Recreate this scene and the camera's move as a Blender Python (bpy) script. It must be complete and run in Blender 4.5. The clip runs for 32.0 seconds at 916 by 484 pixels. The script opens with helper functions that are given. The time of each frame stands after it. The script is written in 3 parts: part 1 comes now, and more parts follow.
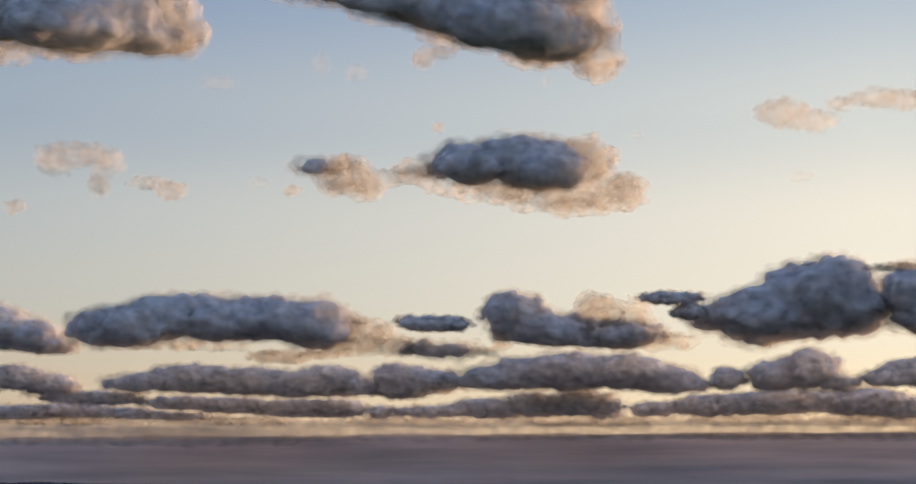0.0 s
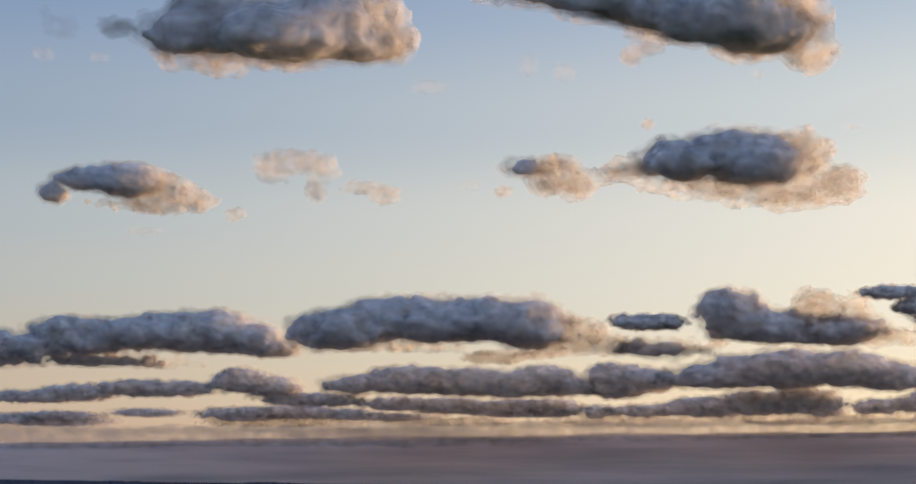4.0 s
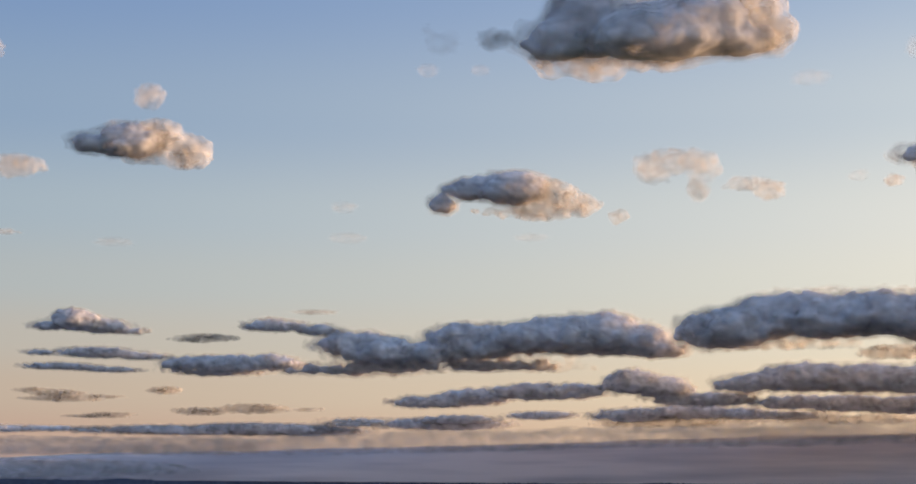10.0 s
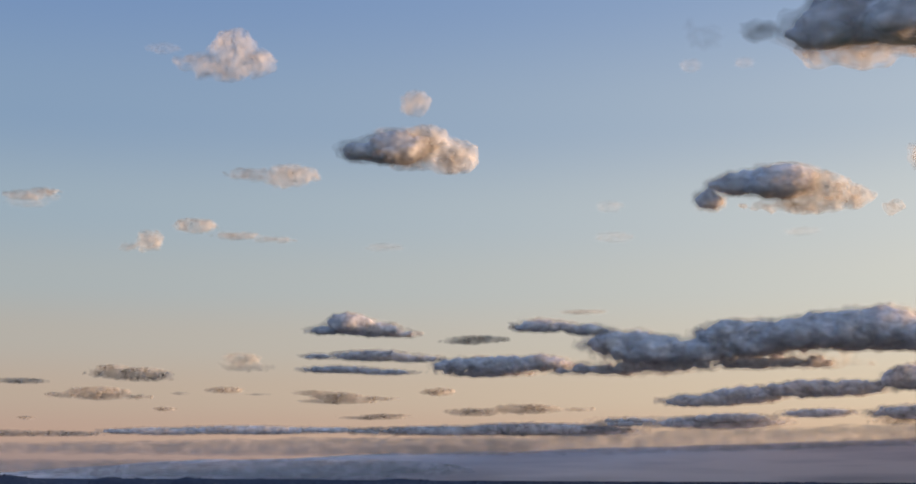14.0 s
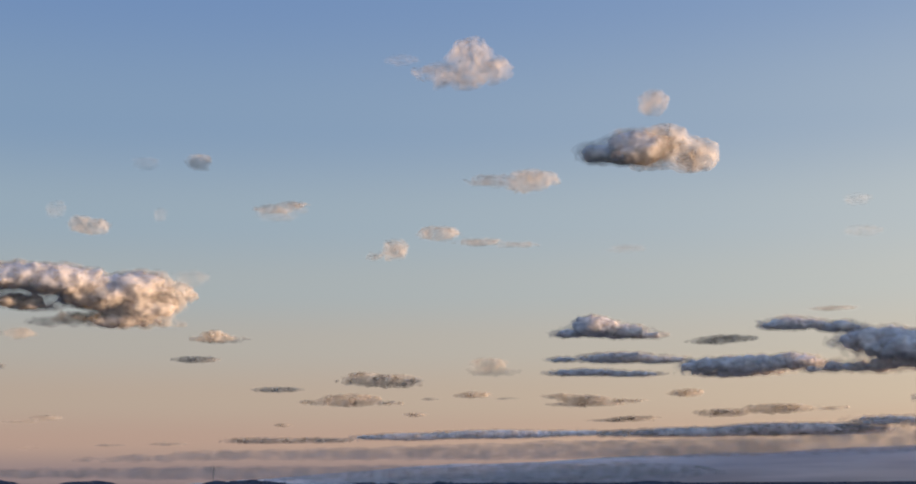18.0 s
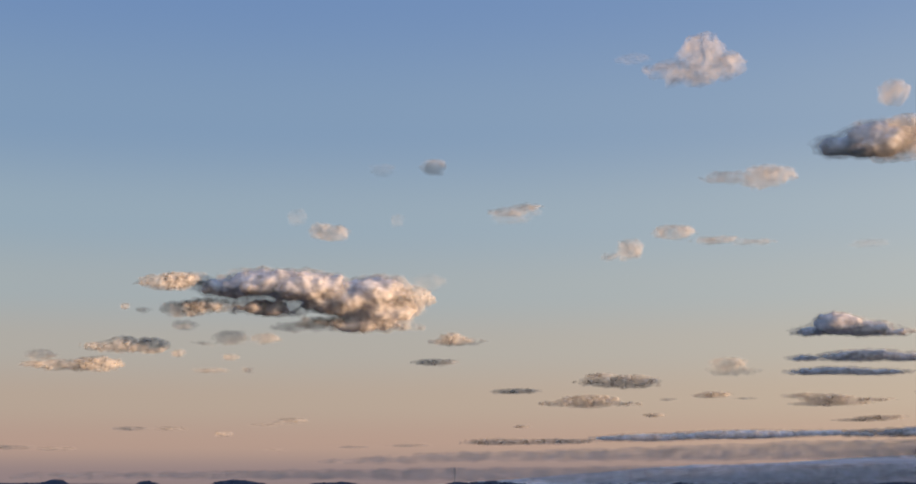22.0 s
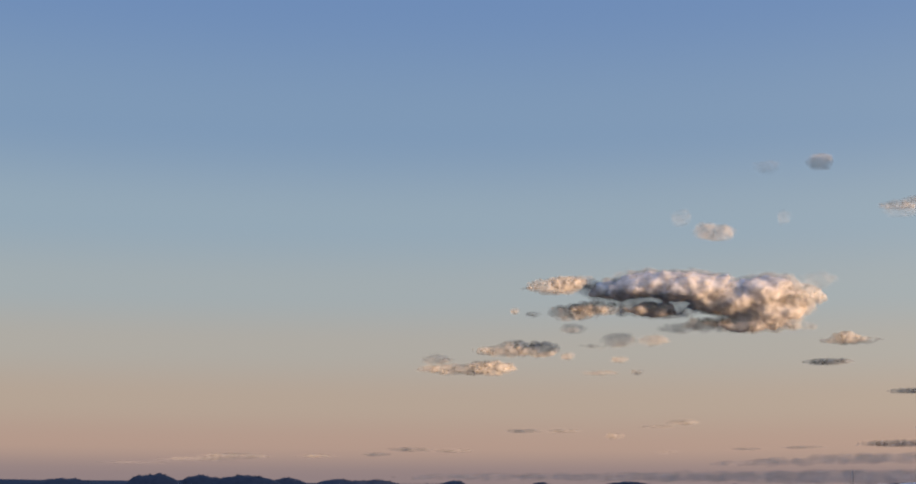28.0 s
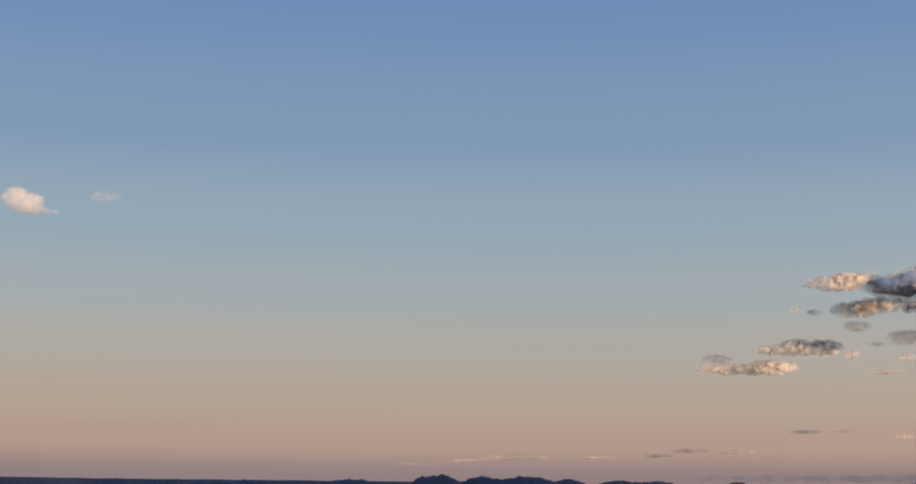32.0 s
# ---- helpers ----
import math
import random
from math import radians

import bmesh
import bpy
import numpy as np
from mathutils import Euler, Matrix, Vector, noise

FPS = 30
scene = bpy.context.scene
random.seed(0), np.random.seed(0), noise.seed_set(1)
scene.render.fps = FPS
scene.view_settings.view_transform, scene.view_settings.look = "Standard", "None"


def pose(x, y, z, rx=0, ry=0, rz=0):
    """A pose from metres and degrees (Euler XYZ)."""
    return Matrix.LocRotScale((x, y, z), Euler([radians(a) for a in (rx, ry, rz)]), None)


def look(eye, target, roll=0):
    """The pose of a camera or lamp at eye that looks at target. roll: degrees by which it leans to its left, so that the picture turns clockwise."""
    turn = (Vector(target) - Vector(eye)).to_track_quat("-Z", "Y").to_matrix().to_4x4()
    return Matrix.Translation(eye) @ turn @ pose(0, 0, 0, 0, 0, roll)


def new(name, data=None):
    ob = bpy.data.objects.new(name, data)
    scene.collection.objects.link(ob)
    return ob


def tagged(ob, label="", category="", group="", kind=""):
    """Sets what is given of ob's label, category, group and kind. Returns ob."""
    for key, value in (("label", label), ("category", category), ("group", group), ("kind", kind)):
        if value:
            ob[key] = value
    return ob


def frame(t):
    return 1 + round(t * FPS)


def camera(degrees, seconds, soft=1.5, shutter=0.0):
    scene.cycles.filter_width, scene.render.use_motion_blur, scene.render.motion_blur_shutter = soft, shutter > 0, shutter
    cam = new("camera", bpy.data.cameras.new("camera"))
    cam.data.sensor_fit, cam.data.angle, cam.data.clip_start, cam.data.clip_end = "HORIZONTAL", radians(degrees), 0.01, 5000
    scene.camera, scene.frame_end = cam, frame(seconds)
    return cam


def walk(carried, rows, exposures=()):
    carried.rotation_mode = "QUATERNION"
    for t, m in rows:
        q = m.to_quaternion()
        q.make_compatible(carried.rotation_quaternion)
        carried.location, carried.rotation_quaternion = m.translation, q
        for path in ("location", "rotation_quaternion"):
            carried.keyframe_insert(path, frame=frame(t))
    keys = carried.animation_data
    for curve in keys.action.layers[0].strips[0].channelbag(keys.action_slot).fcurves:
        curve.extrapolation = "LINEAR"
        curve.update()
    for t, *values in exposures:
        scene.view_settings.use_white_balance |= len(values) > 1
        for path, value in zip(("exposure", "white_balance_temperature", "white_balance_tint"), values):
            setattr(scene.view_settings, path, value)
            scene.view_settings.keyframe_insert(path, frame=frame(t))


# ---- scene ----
# ---- camera: it stands on one spot and pans to its left ----
EYE = 1.6
cam = camera(32.38, 32.0, 2.0)
PAN = [  # seconds, yaw, pitch, roll
    (0.0, 0.000, 9.615, 0.129),
    (0.5, 0.962, 9.612, 0.179),
    (1.0, 1.913, 9.607, 0.201),
    (1.5, 2.881, 9.605, 0.219),
    (2.0, 3.856, 9.606, 0.259),
    (2.5, 4.834, 9.605, 0.300),
    (3.0, 5.818, 9.598, 0.301),
    (3.5, 6.806, 9.588, 0.241),
    (5.5, 10.806, 9.578, 0.155),
    (6.0, 11.827, 9.573, 0.095),
    (6.5, 12.865, 9.573, 0.071),
    (7.0, 14.052, 9.575, 0.045),
    (7.5, 15.362, 9.580, -0.004),
    (8.0, 16.669, 9.587, -0.049),
    (8.5, 17.948, 9.589, -0.059),
    (9.0, 19.251, 9.585, -0.041),
    (9.5, 20.619, 9.583, -0.020),
    (10.0, 21.883, 9.590, 0.004),
    (10.5, 22.993, 9.598, 0.041),
    (11.0, 24.063, 9.598, 0.077),
    (11.5, 25.254, 9.592, 0.102),
    (12.0, 26.457, 9.585, 0.122),
    (12.5, 27.705, 9.578, 0.134),
    (13.0, 29.012, 9.573, 0.127),
    (13.5, 30.342, 9.571, 0.091),
    (14.0, 31.673, 9.575, 0.021),
    (14.5, 32.960, 9.588, -0.098),
    (15.0, 34.180, 9.611, -0.253),
    (15.5, 35.369, 9.645, -0.376),
    (17.5, 39.602, 9.683, -0.426),
    (18.0, 40.566, 9.710, -0.421),
    (18.5, 41.585, 9.724, -0.401),
    (19.0, 42.610, 9.732, -0.390),
    (19.5, 43.652, 9.743, -0.389),
    (20.0, 44.684, 9.755, -0.374),
    (20.5, 45.756, 9.767, -0.335),
    (21.0, 46.885, 9.778, -0.292),
    (21.5, 48.034, 9.788, -0.267),
    (22.0, 49.191, 9.797, -0.253),
    (22.5, 50.343, 9.806, -0.232),
    (23.0, 51.513, 9.816, -0.205),
    (23.5, 52.676, 9.823, -0.181),
    (24.0, 53.853, 9.829, -0.154),
    (24.5, 55.035, 9.833, -0.118),
    (25.0, 56.213, 9.838, -0.061),
    (25.5, 57.357, 9.849, 0.036),
    (27.5, 62.050, 9.861, 0.158),
    (28.0, 63.300, 9.866, 0.254),
    (28.5, 64.587, 9.864, 0.306),
    (29.0, 65.863, 9.860, 0.332),
    (29.5, 67.134, 9.860, 0.332),
    (30.0, 68.370, 9.863, 0.337),
    (30.5, 69.616, 9.865, 0.377),
    (31.0, 70.833, 9.862, 0.437),
    (31.5, 72.055, 9.855, 0.506),
    (32.0, 73.398, 9.846, 0.587),
]
walk(cam, [(t, pose(0, 0, EYE, 90 + pitch, 0, yaw) @ pose(0, 0, 0, 0, 0, roll)) for t, yaw, pitch, roll in PAN], [(0.0, 0.86), (3.0, 0.93), (6.0, 1.02), (10.0, 1.12), (14.0, 1.08), (19.0, 1.06), (24.0, 1.06), (32.0, 1.03)])

# light may pass many thin veils of cloud
scene.cycles.transparent_max_bounces, scene.cycles.max_bounces, scene.cycles.diffuse_bounces = 160, 12, 10

# ---- evening light: a low sun to the right of the first view ----
SUN_AZ, SUN_EL = -52.0, 2.8


def toward(az, el):
    """Unit vector; az in degrees to the left of the first view, el above the level."""
    a, e = radians(az), radians(el)
    return Vector((-math.sin(a) * math.cos(e), math.cos(a) * math.cos(e), math.sin(e)))


TO_SUN = toward(SUN_AZ, SUN_EL)
world = bpy.data.worlds.new("evening_sky")
scene.world = world
world.use_nodes = True
wn, wl = world.node_tree.nodes, world.node_tree.links
wn.clear()


def linear(r, g, b):
    """Linear colour from display values of 0 to 255."""
    return tuple((v / 255 / 12.92) if v < 10.3 else ((v / 255 + 0.055) / 1.055) ** 2.4 for v in (r, g, b)) + (1.0,)


def wmath(op, *values):
    n = wn.new("ShaderNodeMath")
    n.operation = op
    for k, v in enumerate(values):
        if isinstance(v, (int, float)):
            n.inputs[k].default_value = v
        else:
            wl.new(v, n.inputs[k])
    return n.outputs[0]


def elevation_ramp(height, stops, gain=1.0):
    """Colours of the clear sky by elevation in degrees (0 to 30, constant above)."""
    n = wn.new("ShaderNodeValToRGB")
    n.color_ramp.interpolation = "EASE"
    els = n.color_ramp.elements
    while len(els) < len(stops):
        els.new(0.5)
    for k, (deg, rgb) in enumerate(stops):
        els[k].position, els[k].color = deg / 60, tuple(gain * v for v in linear(*rgb)[:3]) + (1.0,)
    wl.new(height, n.inputs["Fac"])
    return n.outputs["Color"]


coord = wn.new("ShaderNodeTexCoord")
axes = wn.new("ShaderNodeSeparateXYZ")
wl.new(coord.outputs["Generated"], axes.inputs[0])
height = wmath("DIVIDE", wmath("ARCSINE", axes.outputs["Z"]), radians(60))
flat_len = wmath("SQRT", wmath("ADD", wmath("MULTIPLY", axes.outputs["X"], axes.outputs["X"]), wmath("MULTIPLY", axes.outputs["Y"], axes.outputs["Y"])))
side = wmath("DIVIDE", wmath("ADD", wmath("MULTIPLY", axes.outputs["X"], -math.sin(radians(SUN_AZ))), wmath("MULTIPLY", axes.outputs["Y"], math.cos(radians(SUN_AZ)))), wmath("MAXIMUM", flat_len, 0.001))
sunward = wmath("POWER", wmath("MAXIMUM", wmath("DIVIDE", wmath("ADD", side, 0.62), 1.42), 0.0), 2.9)
far_sky = elevation_ramp(height, [(0, (128, 118, 128)), (1.4, (148, 130, 132)), (2.5, (182, 154, 141)), (4.0, (183, 164, 149)), (6, (177, 171, 163)), (8, (165, 173, 176)), (10.5, (151, 169, 183)), (14, (129, 154, 183)), (19, (112, 141, 184)), (60, (116, 144, 190))], 1.10)
near_sky = elevation_ramp(height, [(0, (190, 160, 150)), (1.5, (215, 180, 150)), (2.6, (236, 205, 165)), (4.2, (240, 220, 186)), (7, (231, 221, 200)), (10, (229, 220, 203)), (14, (203, 204, 198)), (19, (166, 178, 190)), (60, (130, 150, 184))], 1.5)
tint = wn.new("ShaderNodeMix")
tint.data_type = "RGBA"
wl.new(sunward, tint.inputs[0])
wl.new(far_sky, tint.inputs[6])
wl.new(near_sky, tint.inputs[7])
sky = wn.new("ShaderNodeTexSky")
sky.sky_type = "NISHITA"
sky.sun_disc = False
sky.sun_elevation, sky.sun_rotation = radians(SUN_EL), radians(-SUN_AZ)
sky.air_density, sky.dust_density, sky.ozone_density = 1.0, 1.0, 3.0
clear, haze, whole, wout = (wn.new(k) for k in ("ShaderNodeBackground", "ShaderNodeBackground", "ShaderNodeAddShader", "ShaderNodeOutputWorld"))
clear.inputs["Strength"].default_value, haze.inputs["Strength"].default_value = 0.009, 0.414
wl.new(sky.outputs[0], clear.inputs["Color"])
wl.new(tint.outputs[2], haze.inputs["Color"])
wl.new(clear.outputs[0], whole.inputs[0])
wl.new(haze.outputs[0], whole.inputs[1])
wl.new(whole.outputs[0], wout.inputs["Surface"])

sun_data = bpy.data.lights.new("sun", "SUN")
sun_data.energy, sun_data.angle, sun_data.color = 2.35, radians(0.6), (1.0, 0.61, 0.35)
sun = new("sun", sun_data)
sun.matrix_world = look((0, 0, 0), -TO_SUN)
sun.location = TO_SUN * 3000


# ---- materials ----
def material(name):
    m = bpy.data.materials.new(name)
    m.use_nodes = True
    m.node_tree.nodes.clear()
    return m, m.node_tree.nodes, m.node_tree.links


def cloud_body_material(name, albedo, depth):
    """The dense body of a cloud: light wanders about inside it and comes out elsewhere; depth is its mean free way in metres."""
    m, n, l = material(name)
    b, out = n.new("ShaderNodeBsdfPrincipled"), n.new("ShaderNodeOutputMaterial")
    coord, grain, shade = n.new("ShaderNodeTexCoord"), n.new("ShaderNodeTexNoise"), n.new("ShaderNodeMapRange")
    grain.inputs["Scale"].default_value, grain.inputs["Detail"].default_value = 0.03, 4.0
    l.new(coord.outputs["Object"], grain.inputs["Vector"])
    shade.inputs["From Min"].default_value, shade.inputs["From Max"].default_value = 0.3, 0.7
    shade.inputs["To Min"].default_value, shade.inputs["To Max"].default_value = 0.7, 1.3
    l.new(grain.outputs["Fac"], shade.inputs["Value"])
    way = n.new("ShaderNodeMath")
    way.operation, way.inputs[1].default_value = "MULTIPLY", depth
    l.new(shade.outputs[0], way.inputs[0])
    b.subsurface_method = "RANDOM_WALK"
    b.inputs["Base Color"].default_value = (*albedo, 1)
    b.inputs["Subsurface Weight"].default_value = 1.0
    b.inputs["Subsurface Radius"].default_value = (1.0, 1.0, 1.0)
    b.inputs["Subsurface Anisotropy"].default_value = 0.3
    l.new(way.outputs[0], b.inputs["Subsurface Scale"])
    b.inputs["Roughness"].default_value = 1.0
    b.inputs["Specular IOR Level"].default_value = 0.0
    l.new(b.outputs[0], out.inputs["Surface"])
    return m


def shell_material(name, most, low, high, onward):
    """A patchy film of droplets round a cloud: scatters the sun to all sides and lets most light by."""
    m, n, l = material(name)
    coord, grain, cover = n.new("ShaderNodeTexCoord"), n.new("ShaderNodeTexNoise"), n.new("ShaderNodeMapRange")
    place = n.new("ShaderNodeMapping")
    place.inputs["Scale"].default_value = (0.03, 0.03, 0.045)
    l.new(coord.outputs["Object"], place.inputs["Vector"])
    grain.inputs["Scale"].default_value, grain.inputs["Detail"].default_value, grain.inputs["Roughness"].default_value = 1.0, 6.0, 0.54
    l.new(place.outputs[0], grain.inputs["Vector"])
    cover.interpolation_type = "SMOOTHSTEP"
    cover.inputs["From Min"].default_value, cover.inputs["From Max"].default_value, cover.inputs["To Max"].default_value = low, high, most
    l.new(grain.outputs["Fac"], cover.inputs["Value"])
    facing = n.new("ShaderNodeCombineXYZ")
    for i in range(3):
        facing.inputs[i].default_value = TO_SUN[i]
    dif, tra = n.new("ShaderNodeBsdfDiffuse"), n.new("ShaderNodeBsdfTranslucent")
    for q in (dif, tra):
        q.inputs["Color"].default_value = (0.96, 0.96, 0.96, 1)
        l.new(facing.outputs[0], q.inputs["Normal"])
    both, clear, mix, out = n.new("ShaderNodeMixShader"), n.new("ShaderNodeBsdfTransparent"), n.new("ShaderNodeMixShader"), n.new("ShaderNodeOutputMaterial")
    both.inputs["Fac"].default_value = onward
    l.new(dif.outputs[0], both.inputs[1])
    l.new(tra.outputs[0], both.inputs[2])
    l.new(cover.outputs[0], mix.inputs["Fac"])
    l.new(clear.outputs[0], mix.inputs[1])
    l.new(both.outputs[0], mix.inputs[2])
    l.new(mix.outputs[0], out.inputs["Surface"])
    return m


def earth_material(name, dark, light, scale, bump):
    m, n, l = material(name)
    coord, big, fine = n.new("ShaderNodeTexCoord"), n.new("ShaderNodeTexNoise"), n.new("ShaderNodeTexNoise")
    big.inputs["Scale"].default_value, big.inputs["Detail"].default_value = scale, 5
    fine.inputs["Scale"].default_value, fine.inputs["Detail"].default_value = scale * 14, 4
    l.new(coord.outputs["Object"], big.inputs["Vector"])
    l.new(coord.outputs["Object"], fine.inputs["Vector"])
    avg = n.new("ShaderNodeMath")
    avg.operation = "MULTIPLY_ADD"
    avg.inputs[1].default_value = 0.5
    l.new(fine.outputs["Fac"], avg.inputs[0])
    half = n.new("ShaderNodeMath")
    half.operation, half.inputs[1].default_value = "MULTIPLY", 0.5
    l.new(big.outputs["Fac"], half.inputs[0])
    l.new(half.outputs[0], avg.inputs[2])
    ramp = n.new("ShaderNodeValToRGB")
    ramp.color_ramp.elements[0].position, ramp.color_ramp.elements[0].color = 0.35, (*dark, 1)
    ramp.color_ramp.elements[1].position, ramp.color_ramp.elements[1].color = 0.65, (*light, 1)
    l.new(avg.outputs[0], ramp.inputs["Fac"])
    b, out, bmp = n.new("ShaderNodeBsdfPrincipled"), n.new("ShaderNodeOutputMaterial"), n.new("ShaderNodeBump")
    bmp.inputs["Strength"].default_value, bmp.inputs["Distance"].default_value = 0.6, bump
    l.new(fine.outputs["Fac"], bmp.inputs["Height"])
    l.new(bmp.outputs[0], b.inputs["Normal"])
    l.new(ramp.outputs["Color"], b.inputs["Base Color"])
    b.inputs["Roughness"].default_value = 0.95
    l.new(b.outputs[0], out.inputs["Surface"])
    return m


BODY = cloud_body_material("cloud_body", (0.87, 0.87, 0.90), 32.0)
SHELL = shell_material("cloud_shell", 0.30, 0.18, 0.74, 0.1)
FRINGE = shell_material("cloud_fringe", 0.28, 0.18, 0.74, 0.5)
BANK = shell_material("stratus_film", 0.17, 0.2, 0.76, 0.65)
WISP = shell_material("cloud_wisp", 0.15, 0.22, 0.76, 0.1)
FAINT = shell_material("cloud_faint", 0.035, 0.26, 0.72, 0.1)
FIELD = earth_material("field_grass", (0.035, 0.05, 0.022), (0.075, 0.085, 0.04), 0.004, 0.3)
# far woods: the blue of distance haze is put into their base colour
HAZY_WOOD = earth_material("hill_woods_haze_blue", (0.026, 0.034, 0.066), (0.044, 0.056, 0.098), 0.006, 4.0)
STEEL = earth_material("mast_steel", (0.2, 0.2, 0.21), (0.3, 0.3, 0.31), 0.3, 0.02)


# ---- helpers for shapes ----
def obj(name, verts, faces, mat, parent=None, label=""):
    me = bpy.data.meshes.new(name)
    me.from_pydata(verts, [], faces)
    me.materials.append(mat)
    ob = new(name, me)
    if parent:
        ob.parent = parent
    if label:
        ob["label"] = label
    return ob


SLOPES = np.array([(1, 1, 0), (-1, 1, 0), (1, -1, 0), (-1, -1, 0), (1, 0, 1), (-1, 0, 1), (1, 0, -1), (-1, 0, -1), (0, 1, 1), (0, -1, 1), (0, 1, -1), (0, -1, -1), (1, 1, 0), (-1, 1, 0), (0, -1, 1), (0, -1, -1)], float)
TWIST = np.array(Euler((0.7, 0.4, 1.1)).to_matrix())


def slope_noise(p, salt):
    """Smooth noise, about -1 to 1, with no grain along the axes."""
    i = np.floor(p).astype(np.int64)
    f = p - i
    w = f * f * f * (f * (f * 6 - 15) + 10)
    out = np.zeros(len(p))
    for dx in (0, 1):
        for dy in (0, 1):
            for dz in (0, 1):
                h = ((i[:, 0] + dx) * 374761393 + (i[:, 1] + dy) * 668265263 + (i[:, 2] + dz) * 1440662683 + salt * 1274126177) & 0xFFFFFFFF
                h = ((h ^ (h >> 13)) * 1274126177) & 0xFFFFFFFF
                g = SLOPES[((h ^ (h >> 16)) >> 3) & 15]
                d = g[:, 0] * (f[:, 0] - dx) + g[:, 1] * (f[:, 1] - dy) + g[:, 2] * (f[:, 2] - dz)
                out += d * np.where(dx, w[:, 0], 1 - w[:, 0]) * np.where(dy, w[:, 1], 1 - w[:, 1]) * np.where(dz, w[:, 2], 1 - w[:, 2])
    return out


# ---- the ground, out to the horizon ----
ring = [(0.0, 0.0, 0.0)]
faces = []
RADII = [40, 160, 500, 1200, 2400, 3600, 4950]
for k, r in enumerate(RADII):
    for j in range(96):
        a = 2 * math.pi * j / 96
        z = 0.0 if r < 100 else 1.5 * noise.noise(Vector((math.cos(a) * r / 300, math.sin(a) * r / 300, 3.0))) - 1.5
        ring.append((math.cos(a) * r, math.sin(a) * r, z))
for j in range(96):
    j2 = (j + 1) % 96
    faces.append((0, 1 + j, 1 + j2))
    for k in range(len(RADII) - 1):
        a, b = 1 + k * 96, 1 + (k + 1) * 96
        faces.append((a + j, b + j, b + j2, a + j2))
ground = obj("ground", ring, faces, FIELD)
tagged(ground, "dark evening grassland reaching to the low hills", "ground", kind="structure")


# ---- wooded hills along the horizon ----
def hill(az, el, width, dist):
    """A rounded wooded ridge: its crest at az, el; width its half-width in degrees."""
    dist *= 0.82
    top = dist * math.tan(radians(el)) + EYE
    half = dist * radians(width) * 1.9
    deep = max(half * 0.8, 120)
    salt = az * 3.1
    root = new("hill")
    root.matrix_world = Matrix.Translation(toward(az, 0) * dist) @ pose(0, 0, 0, 0, 0, az)
    cols, rows, verts, quads = 72, 16, [], []

    def height(u, v):
        s = max(0.0, 1 - abs(u) ** 2.6)
        h = s ** 1.15 * (1 - v * v) ** 0.8
        n1 = noise.noise(Vector((u * 3.2 + salt, v * 2.0, 1.3))) * 0.09 + noise.noise(Vector((u * 9 + salt, v * 5, 4.1))) * 0.04
        return -3 + (top + 3) * h * (1 + n1 * min(1, 3 * s) - 0.05)

    for i in range(cols + 1):
        u = -1 + 2 * i / cols
        for j in range(rows + 1):
            v = -1 + 2 * j / rows
            verts.append((u * half, v * deep, height(u, v)))
    for i in range(cols):
        for j in range(rows):
            a = i * (rows + 1) + j
            quads.append((a, a + rows + 1, a + rows + 2, a + 1))
    slope = obj("slope", verts, quads, HAZY_WOOD, root)
    for f in slope.data.polygons:
        f.use_smooth = True
    # tree crowns along the crest, uneven and with gaps
    rnd = random.Random(int(az * 100))
    tv, tf = [], []
    for k in range(int(half * 0.55)):
        u, v = rnd.uniform(-0.97, 0.97), rnd.gauss(0, 0.18)
        v = max(-0.9, min(0.9, v))
        if noise.noise(Vector((u * half / 60, salt, 7.7))) < -0.25:
            continue
        x, y, z = u * half, v * deep, height(u, v)
        r, t = rnd.uniform(1.5, 3.0), rnd.uniform(0.8, 2.0)
        s = len(tv)
        for q, (rr, zz) in enumerate(((0.5, -1.0), (1.0, 0.35 * t), (0.75, 0.7 * t))):
            for c in range(6):
                a = c * math.pi / 3 + q
                w = r * rr * rnd.uniform(0.75, 1.2)
                tv.append((x + math.cos(a) * w, y + math.sin(a) * w, z + zz))
        tv.append((x, y, z + t))
        for q in range(2):
            for c in range(6):
                tf.append((s + q * 6 + c, s + q * 6 + (c + 1) % 6, s + q * 6 + 6 + (c + 1) % 6, s + q * 6 + 6 + c))
        for c in range(6):
            tf.append((s + 12 + c, s + 12 + (c + 1) % 6, s + 18))
    woods = obj("treeline", tv, tf, HAZY_WOOD, root, "ragged dark treetops along the crest")
    woods["kind"] = "stuff"
    return tagged(root, "low wooded hill, coloured dark blue for distance haze", "hill", "hills along the horizon")


# the long low ridge that closes the view below the hills
rv, rf = [], []
for k in range(721):
    az = -60 + 180 * k / 720
    crest = float(np.interp(az, (-60, 0, 20, 40, 58, 64, 75, 85, 110), (0.6, 0.78, 0.9, 1.02, 1.05, 1.14, 1.2, 1.18, 1.1))) + 0.03 * noise.noise(Vector((az / 7, 0.3, 1.1))) + 0.012 * noise.noise(Vector((az * 1.7, 2.3, 5.1)))
    for r, h in ((3600, -3.0), (3880, 0.75), (3950, 1.0), (4030, 0.7)):
        w = toward(az, 0) * r
        rv.append((w.x, w.y, h if h < 0 else (3950 * math.tan(radians(max(0.3, crest))) + EYE) * h))
for k in range(720):
    for q in range(3):
        a = k * 4 + q
        rf.append((a, a + 1, a + 5, a + 4))
